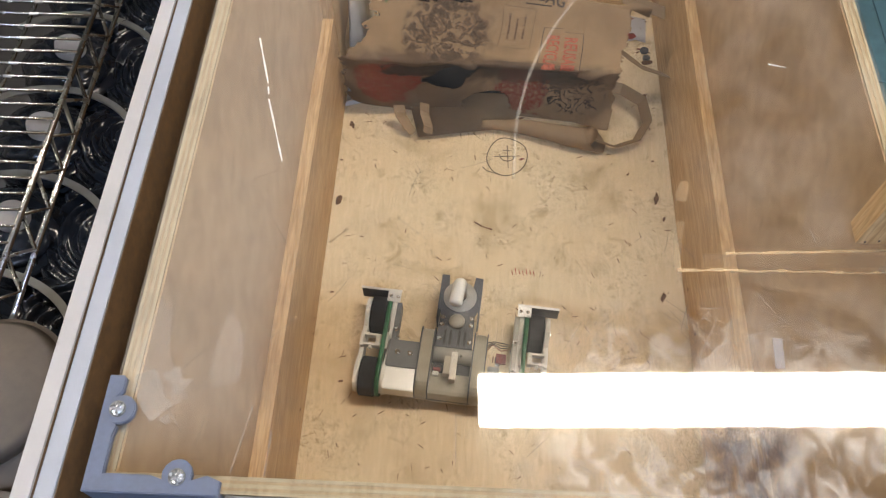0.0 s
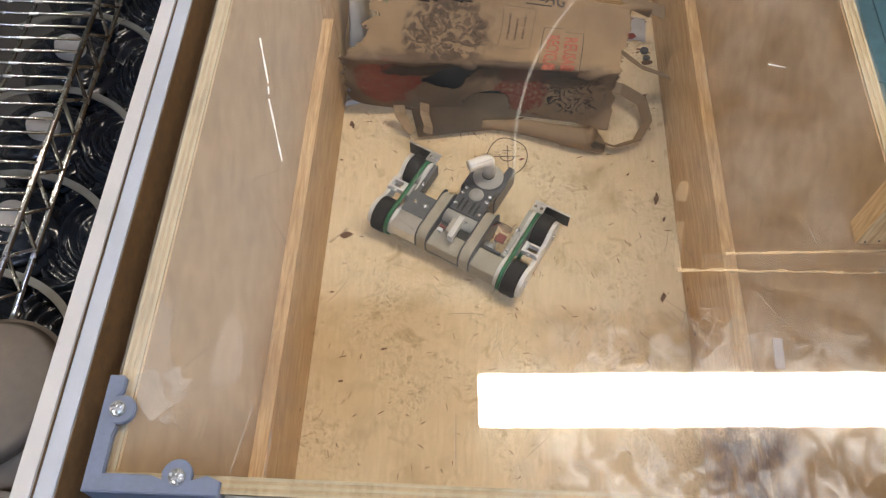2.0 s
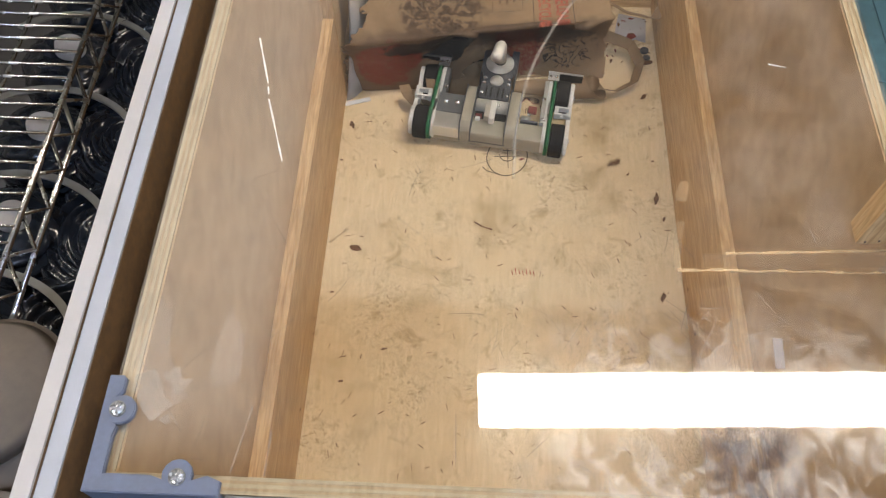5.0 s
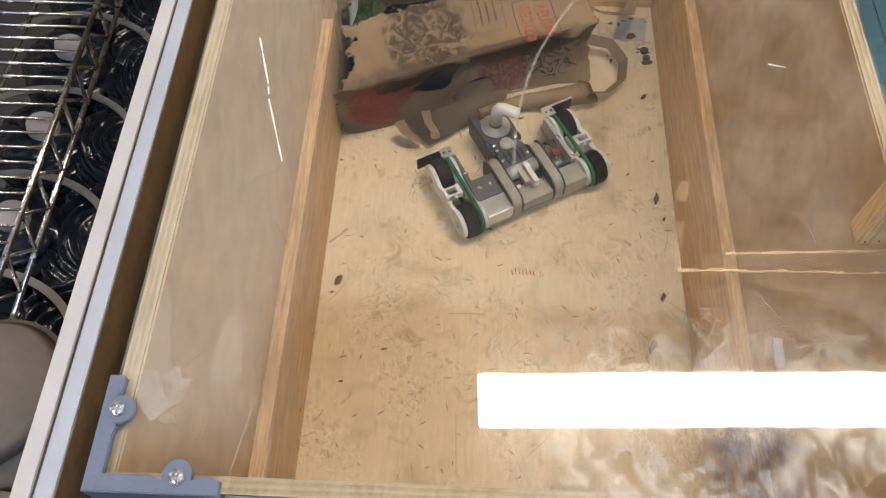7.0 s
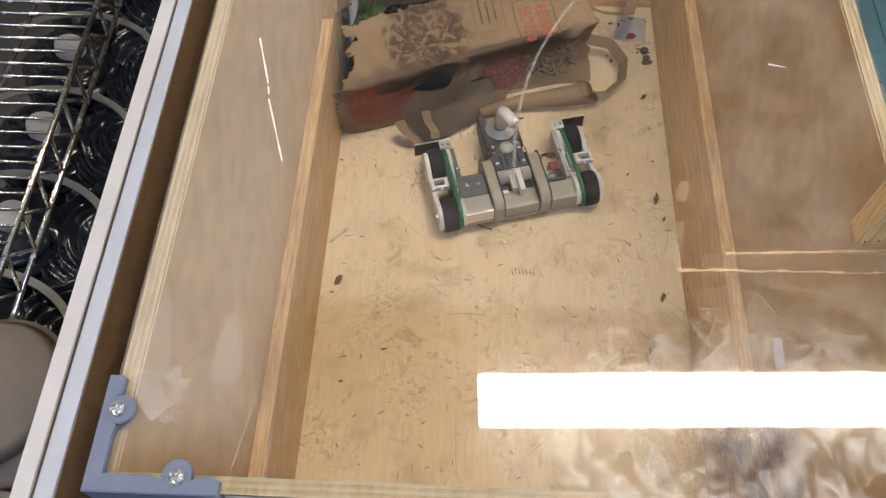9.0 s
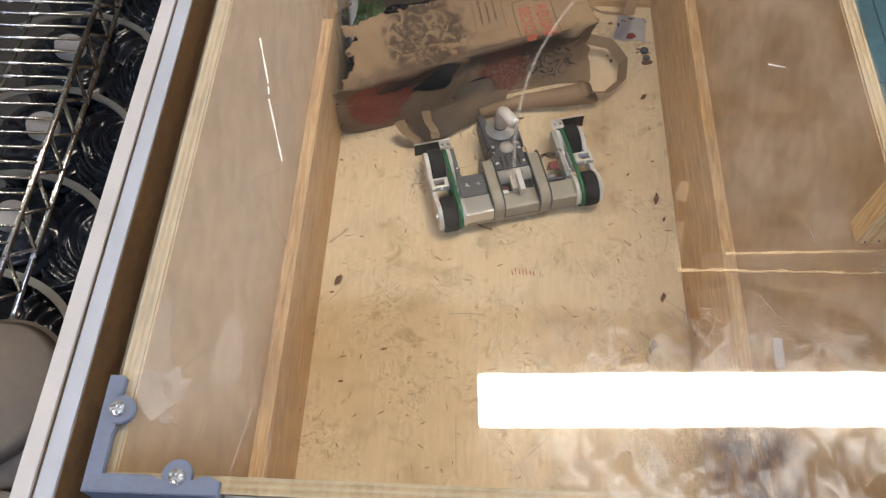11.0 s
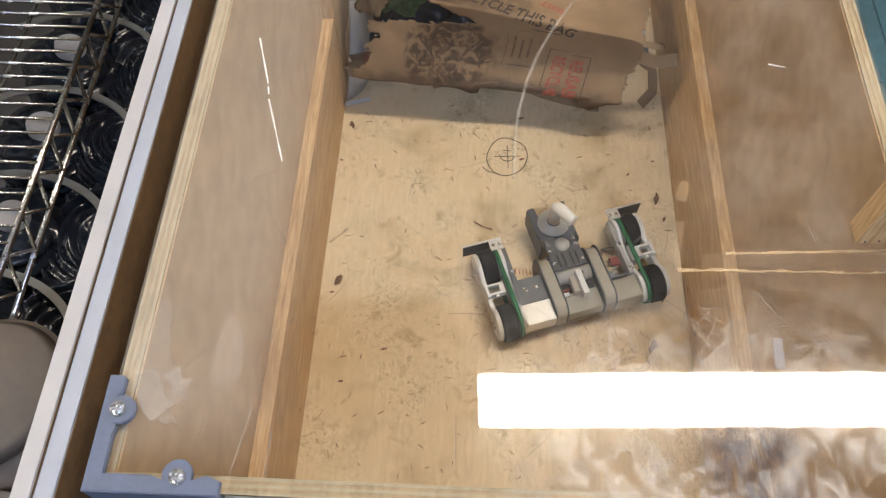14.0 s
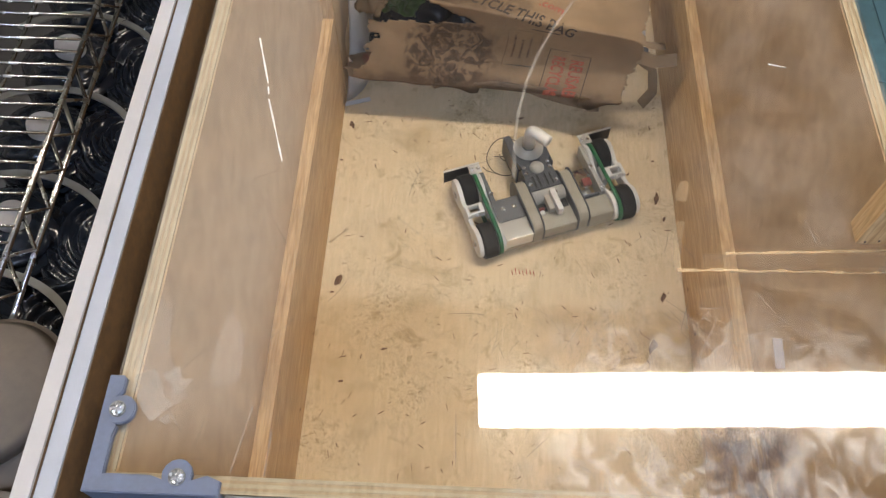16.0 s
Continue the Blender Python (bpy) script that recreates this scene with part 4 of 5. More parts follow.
    thin = ramp(n, l, line, [(0.455, (0, 0, 0)), (0.475, (1, 1, 1)), (0.505, (1, 1, 1)), (0.525, (0, 0, 0))]).outputs[0]
    c = blend(n, l, times(times(spot(0.50, 0.385, 0.36, 0.055, 0.7, 5), thin), 0.9), c, black)
    # engraved picture
    pic = noise_tex(n, l, wide.outputs[0], 8, 9, 0.66, 1.2)
    tone = ramp(n, l, pic, [(0.47, (0.97, 0.97, 0.97)), (0.56, (0.16, 0.16, 0.16))]).outputs[0]
    hatch = ramp(n, l, noise_tex(n, l, wide.outputs[0], 90, 4, 0.7), [(0.4, (0.72, 0.72, 0.72)), (0.56, (1, 1, 1))]).outputs[0]
    c = blend(n, l, times(times(spot(1.40, 0.170, 0.42, 0.066, 0.9, 8, 0.22), tone), hatch), c, (0.040, 0.024, 0.017))
    c = blend(n, l, times(times(spot(2.14, 0.185, 0.12, 0.09, 1.2, 9, 0.3), tone), 0.5), c, (0.085, 0.05, 0.033))
    l.new(c, b.inputs["Base Color"])
    bump(n, l, noise_tex(n, l, iso, 60, 6, 0.6), 0.35, 0.0012, b)
    return m


M_BAG = printed_kraft()


def strap(points, width, lean, thick=0.0009):
    """A flat paper band along points; lean tips its width from level towards upright."""
    bm = bmesh.new()
    pts = [Vector(p) for p in points]
    fine = []
    for a, b in zip(pts, pts[1:]):
        fine += [a.lerp(b, k / 3) for k in range(3)]
    fine.append(pts[-1])
    prev = None
    for i, p in enumerate(fine):
        d = (fine[min(i + 1, len(fine) - 1)] - fine[max(i - 1, 0)]).normalized()
        flat = d.cross(Vector((0, 0, 1))).normalized()
        side = (flat * math.cos(lean) + Vector((0, 0, 1)) * math.sin(lean)) * width / 2
        up = d.cross(side).normalized() * thick
        q = [bm.verts.new(p + v) for v in (side, -side, up - side, up + side)]
        if prev:
            for k in range(4):
                bm.faces.new((prev[k], prev[(k + 1) % 4], q[(k + 1) % 4], q[k]))
        else:
            bm.faces.new(q)
        prev = q
    bm.faces.new(prev[::-1])
    bmesh.ops.recalc_face_normals(bm, faces=bm.faces)
    return bm


def paper_bag():
    e = empty("paper_bag", "crumpled torn brown paper grocery bag lying on its side", "paper bag")

    def body_keep(u, v):
        s, x = u * 4, v * BAG_L
        rough = 0.016 * noise.noise((s * 9, x * 40, 3)) + 0.007 * noise.noise((s * 31, x * 130, 5))
        # ragged mouth and torn far corner of the top panel
        left = 0.006 + (0.040 * max(0.0, min(1.0, (s - 0.9) / 0.35)) if s < 2.6 else 0.02)
        if x < left + rough or x > BAG_L - 0.008 + 0.4 * rough:
            return False
        # long tear in the top panel
        if x < 0.20 and abs(s - 1.82 - 0.6 * (0.2 - x)) < 0.012 + 1.5 * (0.20 - x) + 2.5 * rough:
            return False
        # tear in the front panel, and the gap at its foot
        if abs(s - 0.60 - 2.0 * (x - 0.19)) < (0.26 - 9 * max(0, x - 0.19) ** 1.1 - 5 * max(0, 0.19 - x)) + 3 * rough and 0.125 < x < 0.255:
            return False
        return math.hypot((s - 0.14) / 0.14, (x - 0.245) / 0.042) > 1 + 14 * rough
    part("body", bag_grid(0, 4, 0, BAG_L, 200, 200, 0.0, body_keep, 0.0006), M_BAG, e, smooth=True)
    # added dark sheet behind the tears: the bag's inner shade as colour
    part("inside_shade_sheet", bag_grid(0.05, 0.95, 0.07, 0.30, 24, 40, -0.03), M_INSIDE_SHADE, e, "dark sheet painted for the shade inside the bag", True)
    # stamp, small print box, emblem and notice
    part("stamp_word", bag_text("REUSABLE", 0.028, 1, 0.20, 0.366, -90, stretch=0.80), M_STAMP, e, "red stamped word")
    part("stamp_word", bag_text("RECYCLABLE", 0.028, 1, 0.20, 0.338, -90, stretch=0.64), M_STAMP, e, "red stamped word")
    for x0, x1, s0, s1 in ((0.320, 0.3212, 0.74, 1.62), (0.385, 0.3862, 0.74, 1.58), (0.320, 0.353, 1.614, 1.62), (0.355, 0.3862, 1.574, 1.58)):
        part("stamp_border", bag_grid(s0, s1, x0, x1, 24, 10, 0.0016), M_INK, e, "", True)
    for k in range(3):
        part("small_print", bag_grid(1.42, 1.74 - 0.05 * (k % 2), 0.262 + 0.012 * k, 0.2655 + 0.012 * k, 40, 3, 0.0016, lambda u, v: noise.noise((u * 26, k * 3.1, 0)) > -0.12), M_FADED, e, "", True)
    for x0, x1, s0, s1 in ((0.252, 0.2528, 1.30, 1.80), (0.302, 0.3028, 1.30, 1.80), (0.254, 0.301, 1.815, 1.82)):
        part("print_border", bag_grid(s0, s1, x0, x1, 24, 8, 0.0016), M_FADED, e, "", True)
    part("emblem", bag_grid(2.02, 2.20, 0.125, 0.170, 40, 40, 0.0018, lambda u, v: max(abs(u - .5), abs(v - .5)) > 0.46 or 0.55 < math.hypot(u - .5, v - .5) * 2 < 0.66 or math.hypot(u - .5, v - .5) * 2 < 0.4 and noise.noise((u * 14, v * 14, 2)) > 0), M_FADED, e, "", True)
    part("notice", bag_text("RECYCLE THIS BAG", 0.030, 1, 1.05, 0.252, -13, stretch=0.74), M_INK, e, "brown printed words")
    part("web_mark", bag_text(".com", 0.026, 2, 0.20, 0.305, -13, stretch=0.8), M_STAMP, e, "red printed word")
    part("crease_line", bag_grid(1.86, 1.875, 0.285, 0.325, 4, 20, 0.0016), M_INK, e, "", True)
    # tapering rolled edge at the foot of the front panel
    roll = bmesh.new()
    prev = None
    for i in range(25):
        k = i / 24
        r = 0.008 + 0.012 * k
        cx, cy = 0.245 + 0.19 * k, 0.010 + 0.004 * math.sin(5 * k) + 0.002 * k
        ring = []
        for j in range(20):
            a = math.tau * j / 20
            rr = r * (1 + 0.10 * noise.noise((k * 5, math.cos(a), math.sin(a))))
            ring.append(roll.verts.new((cx - 0.02 * k * math.sin(a) * (i == 24), cy + rr * math.cos(a), 0.002 + r + 0.94 * rr * math.sin(a))))
        if prev:
            for j in range(20):
                roll.faces.new((prev[j], prev[(j + 1) % 20], ring[(j + 1) % 20], ring[j]))
        prev = ring
    bmesh.ops.recalc_face_normals(roll, faces=roll.faces)
    bmesh.ops.solidify(roll, geom=list(roll.faces), thickness=0.001)
    part("rolled_edge", roll, M_KRAFT, e, "rolled paper edge", True)
    # carrying handles at the mouth
    loop = [(0.415, 0.018, 0.014), (0.470, 0.008, 0.014), (0.503, 0.028, 0.016), (0.516, 0.064, 0.022), (0.502, 0.100, 0.030), (0.465, 0.116, 0.034), (0.415, 0.112, 0.040)]
    part("handle", strap(loop, 0.019, 0.75), M_KRAFT_IN, e, "flat folded paper handle")
    loop = [(0.430, 0.140, 0.110), (0.490, 0.128, 0.080), (0.545, 0.140, 0.055), (0.566, 0.180, 0.050), (0.560, 0.230, 0.060), (0.530, 0.262, 0.075), (0.440, 0.262, 0.100)]
    part("handle", strap(loop, 0.021, 0.5), M_KRAFT_IN, e, "flat folded paper handle")
    # torn strips that dangle in front
    for pts, w in (([(0.150, -0.004, 0.055), (0.152, -0.014, 0.040), (0.160, -0.024, 0.026), (0.161, -0.032, 0.014)], 0.016),
                   ([(0.105, -0.004, 0.040), (0.112, -0.018, 0.030), (0.126, -0.026, 0.016), (0.136, -0.030, 0.006)], 0.020)):
        part("torn_strip", strap(pts, w, 0.3), M_KRAFT, e, "torn dangling paper strip")
    flap = part("torn_flap", crumpled(0.075, 0.05, 0.03, 23.0, 14), M_KRAFT, e, "torn raised paper flap", True)
    flap.matrix_basis = pose(0.045, 0.150, 0.165, -30, 20, 80)
    return e


BAG = paper_bag()


# ---- robot ----
def lobed_plate(x0, x1, parent, mat, name):
    """A side plate with two round ends along y and a bridge between."""
    out = []
    for i in range(13):
        a = radians(-125 + 250 * i / 12)
        out.append((0.047 + 0.0235 * math.cos(a), 0.029 + 0.0235 * math.sin(a)))
    out += [(0.022, 0.041), (-0.022, 0.041)]
    for i in range(13):
        a = radians(55 + 250 * i / 12)
        out.append((-0.047 + 0.0235 * math.cos(a), 0.029 + 0.0235 * math.sin(a)))
    out += [(-0.022, 0.016), (0.022, 0.016)]
    m = Matrix(((0, 0, 1, 0), (1, 0, 0, 0), (0, 1, 0, 0), (0, 0, 0, 1)))
    return part(name, prism(out, x0, x1, 0.001, m=m), mat, parent)


def wheel(x, y, parent):
    bm = bmesh.new()
    prof = [(0.012, -0.011), (0.0262, -0.011), (0.0275, -0.009), (0.0275, 0.009), (0.0262, 0.011), (0.012, 0.011)]
    seg = 36
    rows = [[bm.verts.new((px, r * (1 + (0.012 if 0.027 < r and k % 2 else 0)) * math.cos(k * math.tau / seg), r * math.sin(k * math.tau / seg))) for k in range(seg)] for r, px in prof]
    rows.append(rows[0])
    for a, b in zip(rows, rows[1:]):
        for k in range(seg):
            bm.faces.new((a[k], a[(k + 1) % seg], b[(k + 1) % seg], b[k]))
    bmesh.ops.recalc_face_normals(bm, faces=bm.faces)
    w = part("wheel", bm, M_RUBBER, parent, "black rubber wheel")
    hub = cyl((-0.0115, 0, 0), (0.0115, 0, 0), 0.0122, seg=20)
    for k in range(5):
        a = k * math.tau / 5
        cyl((-0.0122, 0.007 * math.cos(a), 0.007 * math.sin(a)), (0.0122, 0.007 * math.cos(a), 0.007 * math.sin(a)), 0.0016, seg=8, bm=hub)
    part("hub", hub, M_WPLATE, w, "white plastic hub")
    w.matrix_basis = pose(x, y, 0.0278)
    return w


WHEELS = []


def pod(s, parent):
    """One drive side: plates, two wheels, pulleys, belt and front guard; s is -1 or 1."""
    lobed_plate(*sorted((s * 0.131, s * 0.1245)), parent, M_WPLATE, "outer_plate")
    lobed_plate(*sorted((s * 0.0935, s * 0.088)), parent, M_WPLATE, "inner_plate")
    for y in (-0.047, 0.047):
        WHEELS.append(wheel(s * 0.1125, y, parent))
        part("pulley", cyl((s * 0.0945, y, 0.0278), (s * 0.1005, y, 0.0278), 0.0225, seg=28, bev=0.001), M_DISC, parent, "pale plastic pulley")
    belt = bmesh.new()
    ring = [(y, z) for y, z in [(0.047 + 0.0245 * math.cos(radians(a)), 0.0278 + 0.0245 * math.sin(radians(a))) for a in range(-90, 91, 10)]
            + [(-0.047 + 0.0245 * math.cos(radians(a)), 0.0278 + 0.0245 * math.sin(radians(a))) for a in range(90, 271, 10)]]
    n = len(ring)
    vs = []
    for i, (y, z) in enumerate(ring):
        c = Vector((0, (0.047 if y > 0 else -0.047), 0.0278))
        d = (Vector((0, y, z)) - c).normalized()
        vs.append([belt.verts.new(Vector((s * x, y, z)) + d * k) for x, k in ((0.0945, 0), (0.1005, 0), (0.1005, 0.0018), (0.0945, 0.0018))])
    for i in range(n):
        a, b = vs[i], vs[(i + 1) % n]
        for k in range(4):
            belt.faces.new((a[k], a[(k + 1) % 4], b[(k + 1) % 4], b[k]))
    bmesh.ops.recalc_face_normals(belt, faces=belt.faces)
    part("belt", belt, M_GREEN, parent, "green drive belt", True)
    # bridge with a square window over the wheels
    br = box(*sorted((s * 0.1308, s * 0.1260)), -0.0105, 0.0115, 0.036, 0.0490, 0.0008)
    box(*sorted((s * 0.1095, s * 0.103)), -0.0085, 0.0095, 0.036, 0.0485, 0.0008, br)
    box(*sorted((s * 0.1265, s * 0.109)), 0.0060, 0.0095, 0.038, 0.0485, 0.0006, br)
    box(*sorted((s * 0.1265, s * 0.109)), -0.0085, -0.0048, 0.038, 0.0485, 0.0006, br)
    part("bridge", br, M_WPLATE, parent, "white plastic bridge with a square window")
    part("bridge_pin", cyl((s * 0.116, -0.009, 0.0455), (s * 0.116, -0.0125, 0.0455), 0.0026, seg=12), M_WPLATE, parent)
    part("axle_block", box(*sorted((s * 0.1005, s * 0.0915)), -0.012, 0.014, 0.03, 0.0495, 0.001), M_DISC, parent)
    # front guard: steel flange and dark plate
    part("guard", box(*sorted((s * 0.142, s * 0.100)), 0.0755, 0.0770, 0.026, 0.053, 0.0005), M_BLACK, parent, "dark steel front guard")
    part("guard_lip", box(*sorted((s * 0.103, s * 0.084)), 0.060, 0.0768, 0.0515, 0.0530, 0.0004), M_ALU, parent, "bright bent steel lip")
    part("guard_edge", box(*sorted((s * 0.1425, s * 0.0835)), 0.0752, 0.0785, 0.0531, 0.0543, 0.0003), M_ALU, parent)
    for x in (0.088, 0.098):
        screw_head("screw", (s * x, 0.068, 0.0530), 0.0024, parent)
    part("arm", box(*sorted((s * 0.088, s * 0.081)), -0.03, 0.062, 0.022, 0.047, 0.001), M_GREYP if s < 0 else M_DISC, parent)
    screw_head("screw", (s * 0.080, 0.012, 0.036), 0.0034, parent, Matrix.Rotation(-s * math.pi / 2, 4, "Y") if s > 0 else Matrix.Rotation(math.pi / 2, 4, "Y"))


def robot():
    e = empty("robot", "small white and grey wheeled robot with green drive belts", "robot")
    pod(-1, e)
    pod(1, e)
    part("rear_tube", box(-0.094, 0.094, -0.066, -0.030, 0.010, 0.042, 0.006), M_PRINT, e, "translucent off-white rear body")
    part("motor_cover", box(-0.089, -0.047, -0.058, -0.022, 0.0425, 0.047, 0.001), M_ALU, e, "bent aluminium motor cover")
    part("cover_plate", box(-0.090, -0.046, -0.036, 0.004, 0.0472, 0.0492, 0.0004), M_GREYP, e, "grey plate with two screws")
    part("cover_wall", box(-0.0895, -0.0465, -0.0675, -0.0365, 0.0471, 0.0490, 0.0006), M_ALU, e)
    part("cover_skirt", box(-0.0895, -0.0465, -0.0690, -0.0676, 0.026, 0.0490, 0.0005), M_ALU, e, "bent aluminium skirt")
    part("rear_seam", box(-0.0465, 0.0465, -0.0668, -0.0661, 0.0195, 0.0205), M_DARK, e)
    for x in (-0.076, -0.058):
        screw_head("screw", (x, -0.014, 0.0492), 0.0036, e)
    for x0 in (-0.045, 0.029):
        m = Matrix(((0, 0, 1, 0), (1, 0, 0, 0), (0, 1, 0, 0), (0, 0, 0, 1)))
        out = rounded(-0.068, 0.028, 0.006, 0.058, 0.018)
        part("frame_ring", prism(out, x0, x0 + 0.016, 0.0015, m=m), M_PRINT, e, "thick off-white frame plate")
        for xx in (x0 - 0.0018, x0 + 0.0162):
            part("gasket", prism(rounded(-0.0685, 0.031, 0.008, 0.0588, 0.018), xx, xx + 0.0016, m=m), M_DARK, e, "thin dark side sheet")
    part("core", box(-0.0285, 0.0285, -0.0655, -0.004, 0.008, 0.040, 0.003), M_PRINT, e)
    part("battery_bay", box(-0.026, 0.026, -0.050, -0.010, 0.0402, 0.0416, 0.0004), M_BLACK, e, "dark open bay")
    part("motor", cyl((-0.027, -0.008, 0.043), (0.027, -0.008, 0.043), 0.0115, seg=28, bev=0.001), M_DISC, e, "pale motor cylinder", True)
    part("lever", box(-0.0005, 0.008, -0.050, -0.010, 0.050, 0.064, 0.0008), M_WPLATE, e, "white upright lever")
    part("lever_base", box(-0.010, -0.0006, -0.040, -0.014, 0.044, 0.0555, 0.0012), M_CREAM, e)
    part("plug", box(-0.024, -0.016, -0.040, -0.034, 0.0417, 0.047, 0.0006), M_WPLATE, e, "small white plug")
    part("plug_clip", box(-0.024, -0.014, -0.033, -0.029, 0.0417, 0.048, 0.0006), M_REDCHIP, e)
    # slotted deck with prongs
    deck = prism([(-0.026, 0.0), (0.026, 0.0), (0.024, 0.05), (0.028, 0.060), (0.030, 0.112), (0.019, 0.113), (0.016, 0.085), (-0.016, 0.085), (-0.019, 0.113), (-0.030, 0.112), (-0.028, 0.060), (-0.024, 0.05)], 0.051, 0.0535, 0.0005)
    part("deck", deck, M_DARK, e, "dark grey slotted deck plate")
    for s in (-1, 1):
        part("deck_side", box(*sorted((s * 0.030, s * 0.0275)), 0.045, 0.112, 0.014, 0.0508, 0.0006), M_DARK, e)
    for x in (-0.014, -0.006, 0.006, 0.014):
        part("slot", prism(rounded(x - 0.0016, x + 0.0016, 0.004, 0.026, 0.0015, 3), 0.0533, 0.0540), M_BLACK, e, "dark slot")
    for p in ((-0.021, 0.012), (0.021, 0.010), (-0.020, 0.034), (0.020, 0.036), (-0.020, 0.045), (0.020, 0.047)):
        screw_head("screw", (*p, 0.0535), 0.0029, e)
    bm = bmesh.new()
    bmesh.ops.create_uvsphere(bm, u_segments=24, v_segments=14, radius=0.0115)
    for v in bm.verts:
        v.co.z = max(v.co.z, 0) * 0.55
    bm.transform(Matrix.Translation((0, 0.040, 0.0537)))
    part("dome", bm, M_DISC, e, "pale round button", True)
    part("turntable", cyl((0, 0.078, 0.0537), (0, 0.078, 0.0585), 0.0238, seg=40, bev=0.0015), M_DISC, e, "pale round turntable", True)
    part("turntable_step", cyl((0, 0.078, 0.0586), (0, 0.078, 0.0612), 0.0150, seg=36, bev=0.0006), M_DISC, e, "", True)
    # bent nozzle that swings on the turntable
    pts = [(0, 0, 0), (0, 0, 0.029), (0.0007, 0, 0.033), (0.003, 0, 0.037), (0.0065, 0, 0.0395), (0.012, 0, 0.041), (0.032, 0, 0.041), (0.035, 0, 0.041)]
    noz = part("nozzle", tube(pts, 0.0092, 18), M_NOZZLE, e, "white bent nozzle", True)
    part("collar", cyl((0, 0, -0.002), (0, 0, 0.0008), 0.0098, seg=24), M_BLACK, noz, "dark rubber ring")
    noz.matrix_basis = pose(0, 0.078, 0.0627)
    # right motor and loose wires
    part("side_motor", cyl((0.050, -0.022, 0.040), (0.066, -0.022, 0.040), 0.006, seg=24, bev=0.001), M_MOTOR, e, "silver side motor", True)
    for k in range(4):
        w = [(0.045, 0.002 + 0.004 * k, 0.050), (0.054, 0.010 + 0.003 * k, 0.056 - 0.003 * k), (0.066, 0.004 + 0.004 * k, 0.052), (0.078, 0.012 + 0.002 * k, 0.044)]
        pts = []
        for i in range(3):
            for q in range(5):
                u = q / 5
                pts.append(tuple(w[i][c] * (1 - u) + w[i + 1][c] * u for c in range(3)))
        part("wire", tube(pts, 0.0007, 6), M_BLACK if k else M_REDCHIP, e)
    for k in range(3):
        a0 = k * 1.05
        coil = [(0.056 + 0.0035 * k, -0.006 + 0.004 * math.cos(a0 + i * 0.5), 0.044 + 0.004 * math.sin(a0 + i * 0.5)) for i in range(11)]
        part("wire", tube(coil, 0.0008, 6), M_BLACK if k % 2 else M_CHIP, e)
    for x, y in ((-0.083, 0.020), (0.083, 0.020), (0.086, -0.022)):
        screw_head("screw", (x, y, 0.0472), 0.0032, e)
    for s in (-1, 1):
        part("axle_cap", cyl((s * 0.1312, -0.047, 0.0278), (s * 0.1335, -0.047, 0.0278), 0.006, seg=16), M_STEEL, e)
        part("axle_cap", cyl((s * 0.1312, 0.047, 0.0278), (s * 0.1335, 0.047, 0.0278), 0.006, seg=16), M_STEEL, e)
        part("motor_mount", box(*sorted((s * 0.079, s * 0.050)), -0.030, -0.026, 0.020, 0.0445, 0.0008), M_DARK, e, "dark motor mount")
    part("connector", box(0.060, 0.074, -0.012, 0.002, 0.0425, 0.0475, 0.0008), M_REDCHIP, e, "small dull red connector")
    part("connector_pin", box(0.0595, 0.066, -0.016, -0.0125, 0.0432, 0.0468, 0.0006), M_STEEL, e, "bright metal pin")
    part("tab_screw", cyl((0.010, -0.012, 0.0545), (0.013, -0.012, 0.0545), 0.002, seg=10), M_STEEL, e)
    return e, noz


ROBOT, NOZZLE = robot()

# ---- movement ----
ROBOT_PATH = [
    (0.0, -0.0695, 0.3142, -5.1), (0.2, -0.0695, 0.3142, -5.1), (0.5, -0.0654, 0.3489, -6.1), (1.0, -0.0592, 0.4525, -1.7), (1.5, -0.0531, 0.5392, 8.6), (2.0, -0.0622, 0.5330, -27.7),
    (2.5, -0.0599, 0.5322, -9.7), (3.0, -0.0546, 0.5613, -8.2), (3.5, -0.0535, 0.5698, -8.8), (4.0, -0.0370, 0.6846, -1.6), (4.2, -0.0269, 0.7538, 0.8), (5.2, -0.0200, 0.760, -10.2),
    (6.3, -0.0170, 0.6450, -13.2), (6.4, -0.0150, 0.6480, 4.0), (6.5, 0.0086, 0.6461, 56.0), (7.0, 0.0218, 0.6339, 28.7), (7.5, 0.0160, 0.6185, 12.9), (8.0, 0.0118, 0.6225, 15.0),
    (11.2, 0.0118, 0.6225, 15.0), (11.3, 0.0127, 0.6477, 15.8), (11.5, -0.0207, 0.7792, 17.6), (12.0, -0.0487, 0.8463, 29.8), (12.4, -0.0380, 0.8250, 29.0), (12.5, -0.0059, 0.7805, 29.4), (12.6, 0.0450, 0.7300, 25.0), (12.7, 0.1130, 0.5900, 15.0), (12.8, 0.1080, 0.4850, 29.0), (12.9, 0.1025, 0.4560, 42.0),
    (13.0, 0.1020, 0.4537, 42.9), (13.5, 0.1015, 0.4540, 40.7), (14.0, 0.0980, 0.4480, 18.8), (14.5, 0.0980, 0.4479, 16.2), (15.0, 0.0980, 0.4479, 16.2),
    (15.5, 0.0830, 0.5125, 13.1), (16.0, 0.0640, 0.5870, 20.5)]
# seconds and the way the nozzle points, in degrees from the robot's right
NOZZLE_TURN = [(0.0, -95), (1.0, -97), (1.5, -105), (2.0, -124), (2.5, -105), (3.0, -105), (3.5, -102), (4.2, -95), (6.3, -105), (6.5, -60), (7.0, -50), (8.0, -70), (11.3, -70), (11.5, -100), (12.5, -100), (12.8, -62), (13.0, -62), (13.5, -62), (14.0, -68), (15.0, -68), (16.0, -62)]
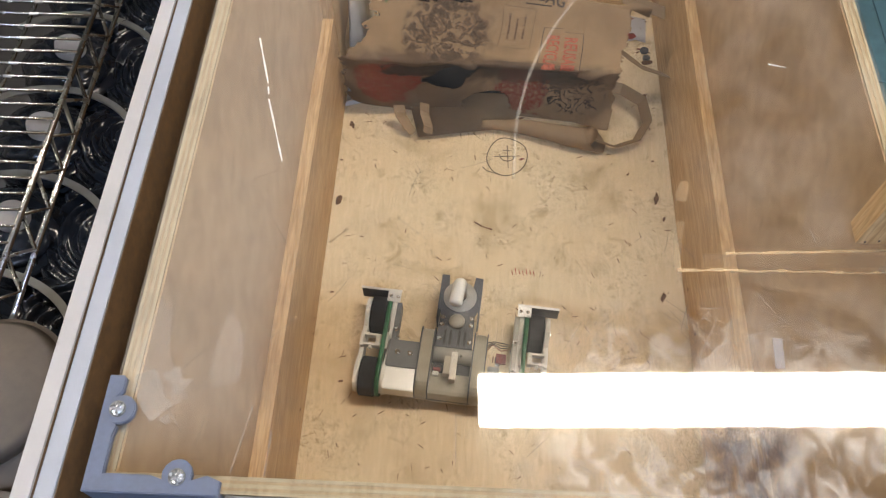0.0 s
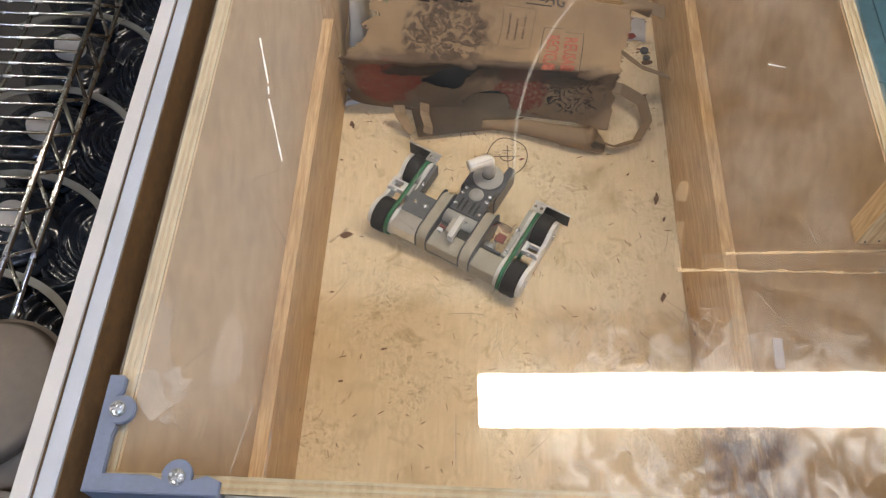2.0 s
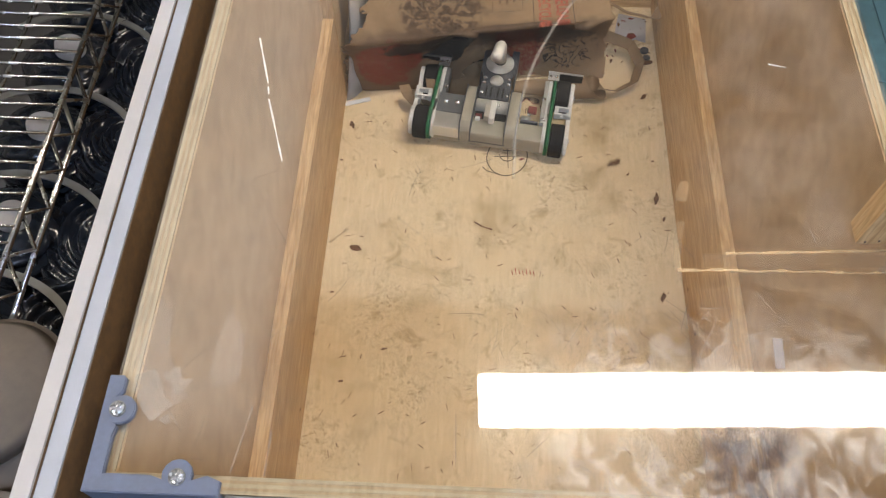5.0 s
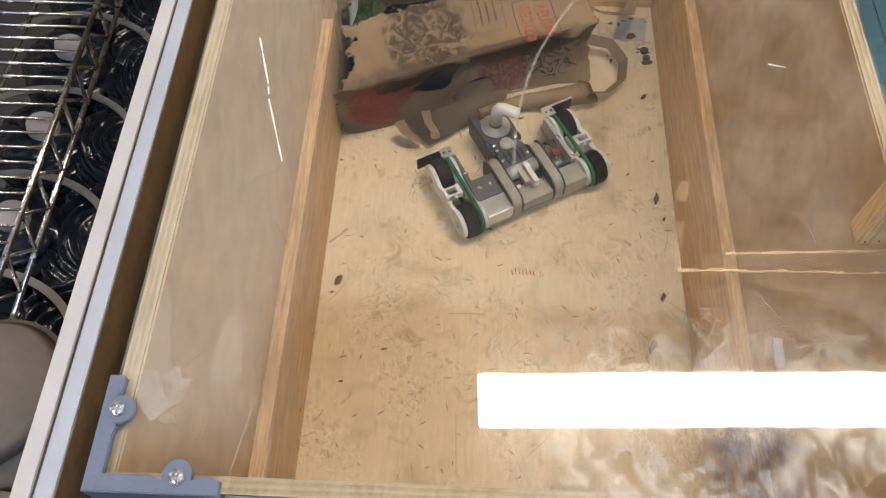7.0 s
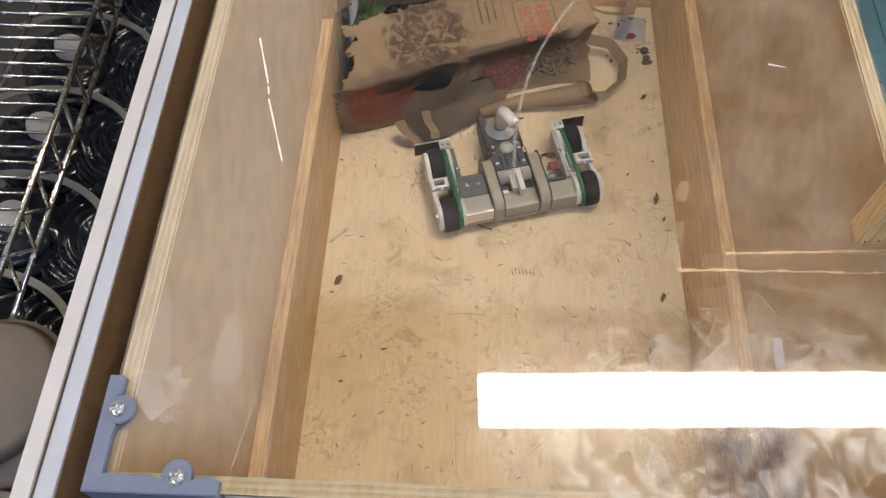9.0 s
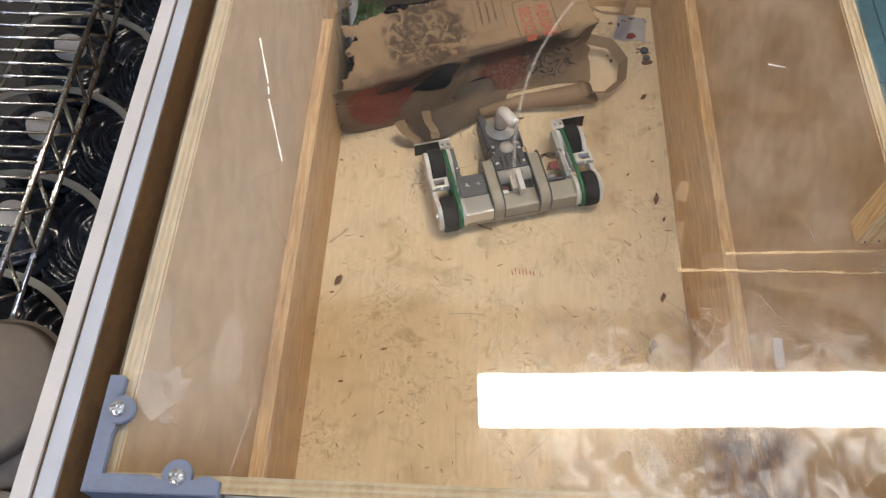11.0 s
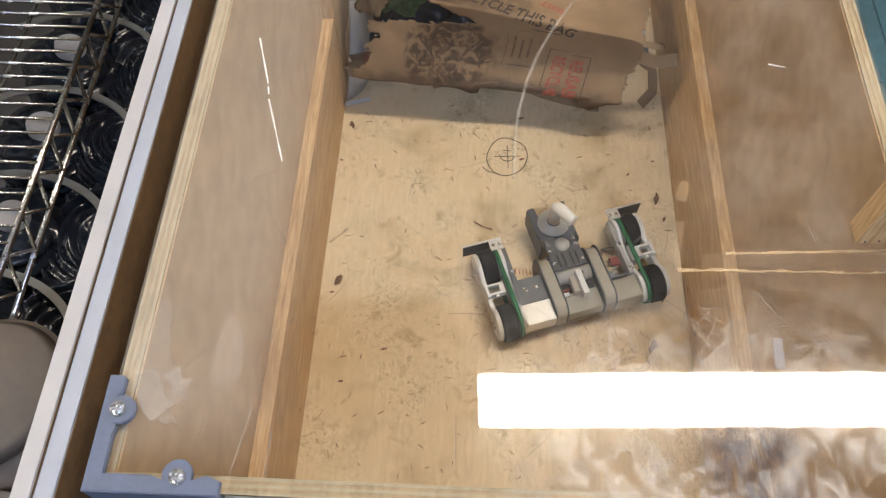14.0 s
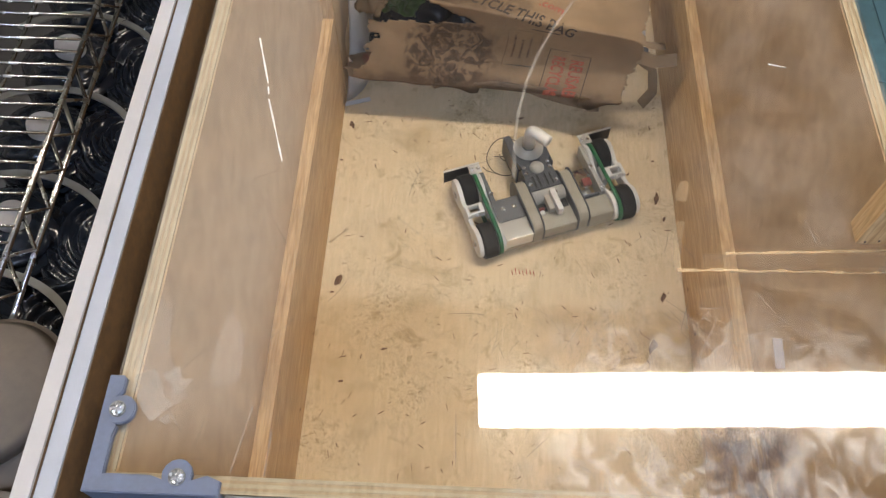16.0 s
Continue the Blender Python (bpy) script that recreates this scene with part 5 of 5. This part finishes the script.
# seconds, place of the front left corner, roll to the front, turn
BAG_PATH = [
    (0.0, -0.280, 0.775, 0, 0, 0, -10), (3.5, -0.280, 0.775, 0, 0, 0, -10), (4.0, -0.280, 0.790, 0.0, 0, 0, -4), (4.2, -0.278, 0.80, 0.0, 0, 0, 0), (6.3, -0.276, 0.750, 0, 0, 0, 4), (6.6, -0.276, 0.705, 0, 0, 0, 10),
    (7.0, -0.277, 0.697, 0, 0, 0, 14), (11.2, -0.277, 0.697, 0, 0, 0, 14), (11.5, -0.278, 0.832, 0.012, 38, 0, 7), (11.75, -0.280, 0.850, 0.018, 50, 0, 9), (12.0, -0.284, 0.882, 0.030, 60, -2.7, 11.5), (12.4, -0.284, 0.880, 0.030, 60, -2, 11.5),
    (12.5, -0.284, 0.862, 0.031, 60, 1.6, 8.4), (12.6, -0.266, 0.880, 0.031, 60, 1.7, -3.6), (12.72, -0.262, 0.890, 0.032, 60, 7.5, -10), (13.0, -0.262, 0.890, 0.028, 60, 7.5, -10), (16.0, -0.262, 0.890, 0.028, 60, 7.5, -10)]
LOOSE_PATH = [(0.0, -0.264, 0.585, 70), (1.2, -0.264, 0.585, 70), (1.5, -0.254, 0.567, 30), (2.0, -0.245, 0.520, 10), (3.0, -0.228, 0.497, -20), (6.4, -0.228, 0.497, -20), (6.9, -0.249, 0.440, 60), (16.0, -0.249, 0.440, 60)]
LEAF_PATH = [(0.0, 0.150, 0.880, 0), (4.2, 0.150, 0.880, 0), (5.2, 0.195, 0.60, 30), (6.4, 0.219, 0.350, 60), (16.0, 0.219, 0.350, 60)]


def motions():
    walk(ROBOT, [(t, pose(x, y, 0.0003, 0, 0, a)) for t, x, y, a in ROBOT_PATH])
    walk(NOZZLE, [(t, pose(0, 0.078, 0.0627, 0, 0, a)) for t, a in NOZZLE_TURN])
    for w in WHEELS:
        side, y = w.location.x, w.location.y
        rows, spin, last = [], 0.0, None
        for k in range(161):
            t = k / 10
            i = max(j for j in range(len(ROBOT_PATH) - 1) if ROBOT_PATH[j][0] <= t)
            a, b = ROBOT_PATH[i], ROBOT_PATH[i + 1]
            f = min(1.0, (t - a[0]) / (b[0] - a[0]))
            px, py, turn = (a[c] + (b[c] - a[c]) * f for c in (1, 2, 3))
            if last:
                ahead = -(px - last[0]) * math.sin(radians(turn)) + (py - last[1]) * math.cos(radians(turn)) + radians(turn - last[2]) * side
                spin -= max(-80.0, min(80.0, math.degrees(ahead / 0.0278)))
            last = (px, py, turn)
            rows.append((t, pose(side, y, 0.0278, spin)))
        walk(w, rows)
    walk(BAG, [(t, pose(x, y, z + 0.0003, rx, ry, rz)) for t, x, y, z, rx, ry, rz in BAG_PATH])
    inside = pose(0.125, 0.118, 0.105, 8, 0, 0)
    walk(wrap, [(t, pose(x, y, z + 0.0003, rx, ry, rz) @ inside) for t, x, y, z, rx, ry, rz in BAG_PATH])
    walk(LOOSE_LEAF, [(t, pose(x, y, 0.0002, 0, 0, a)) for t, x, y, a in LEAF_PATH])
    walk(LOOSE, [(t, pose(x, y, 0.0002, 0, 0, a)) for t, x, y, a in LOOSE_PATH])


motions()
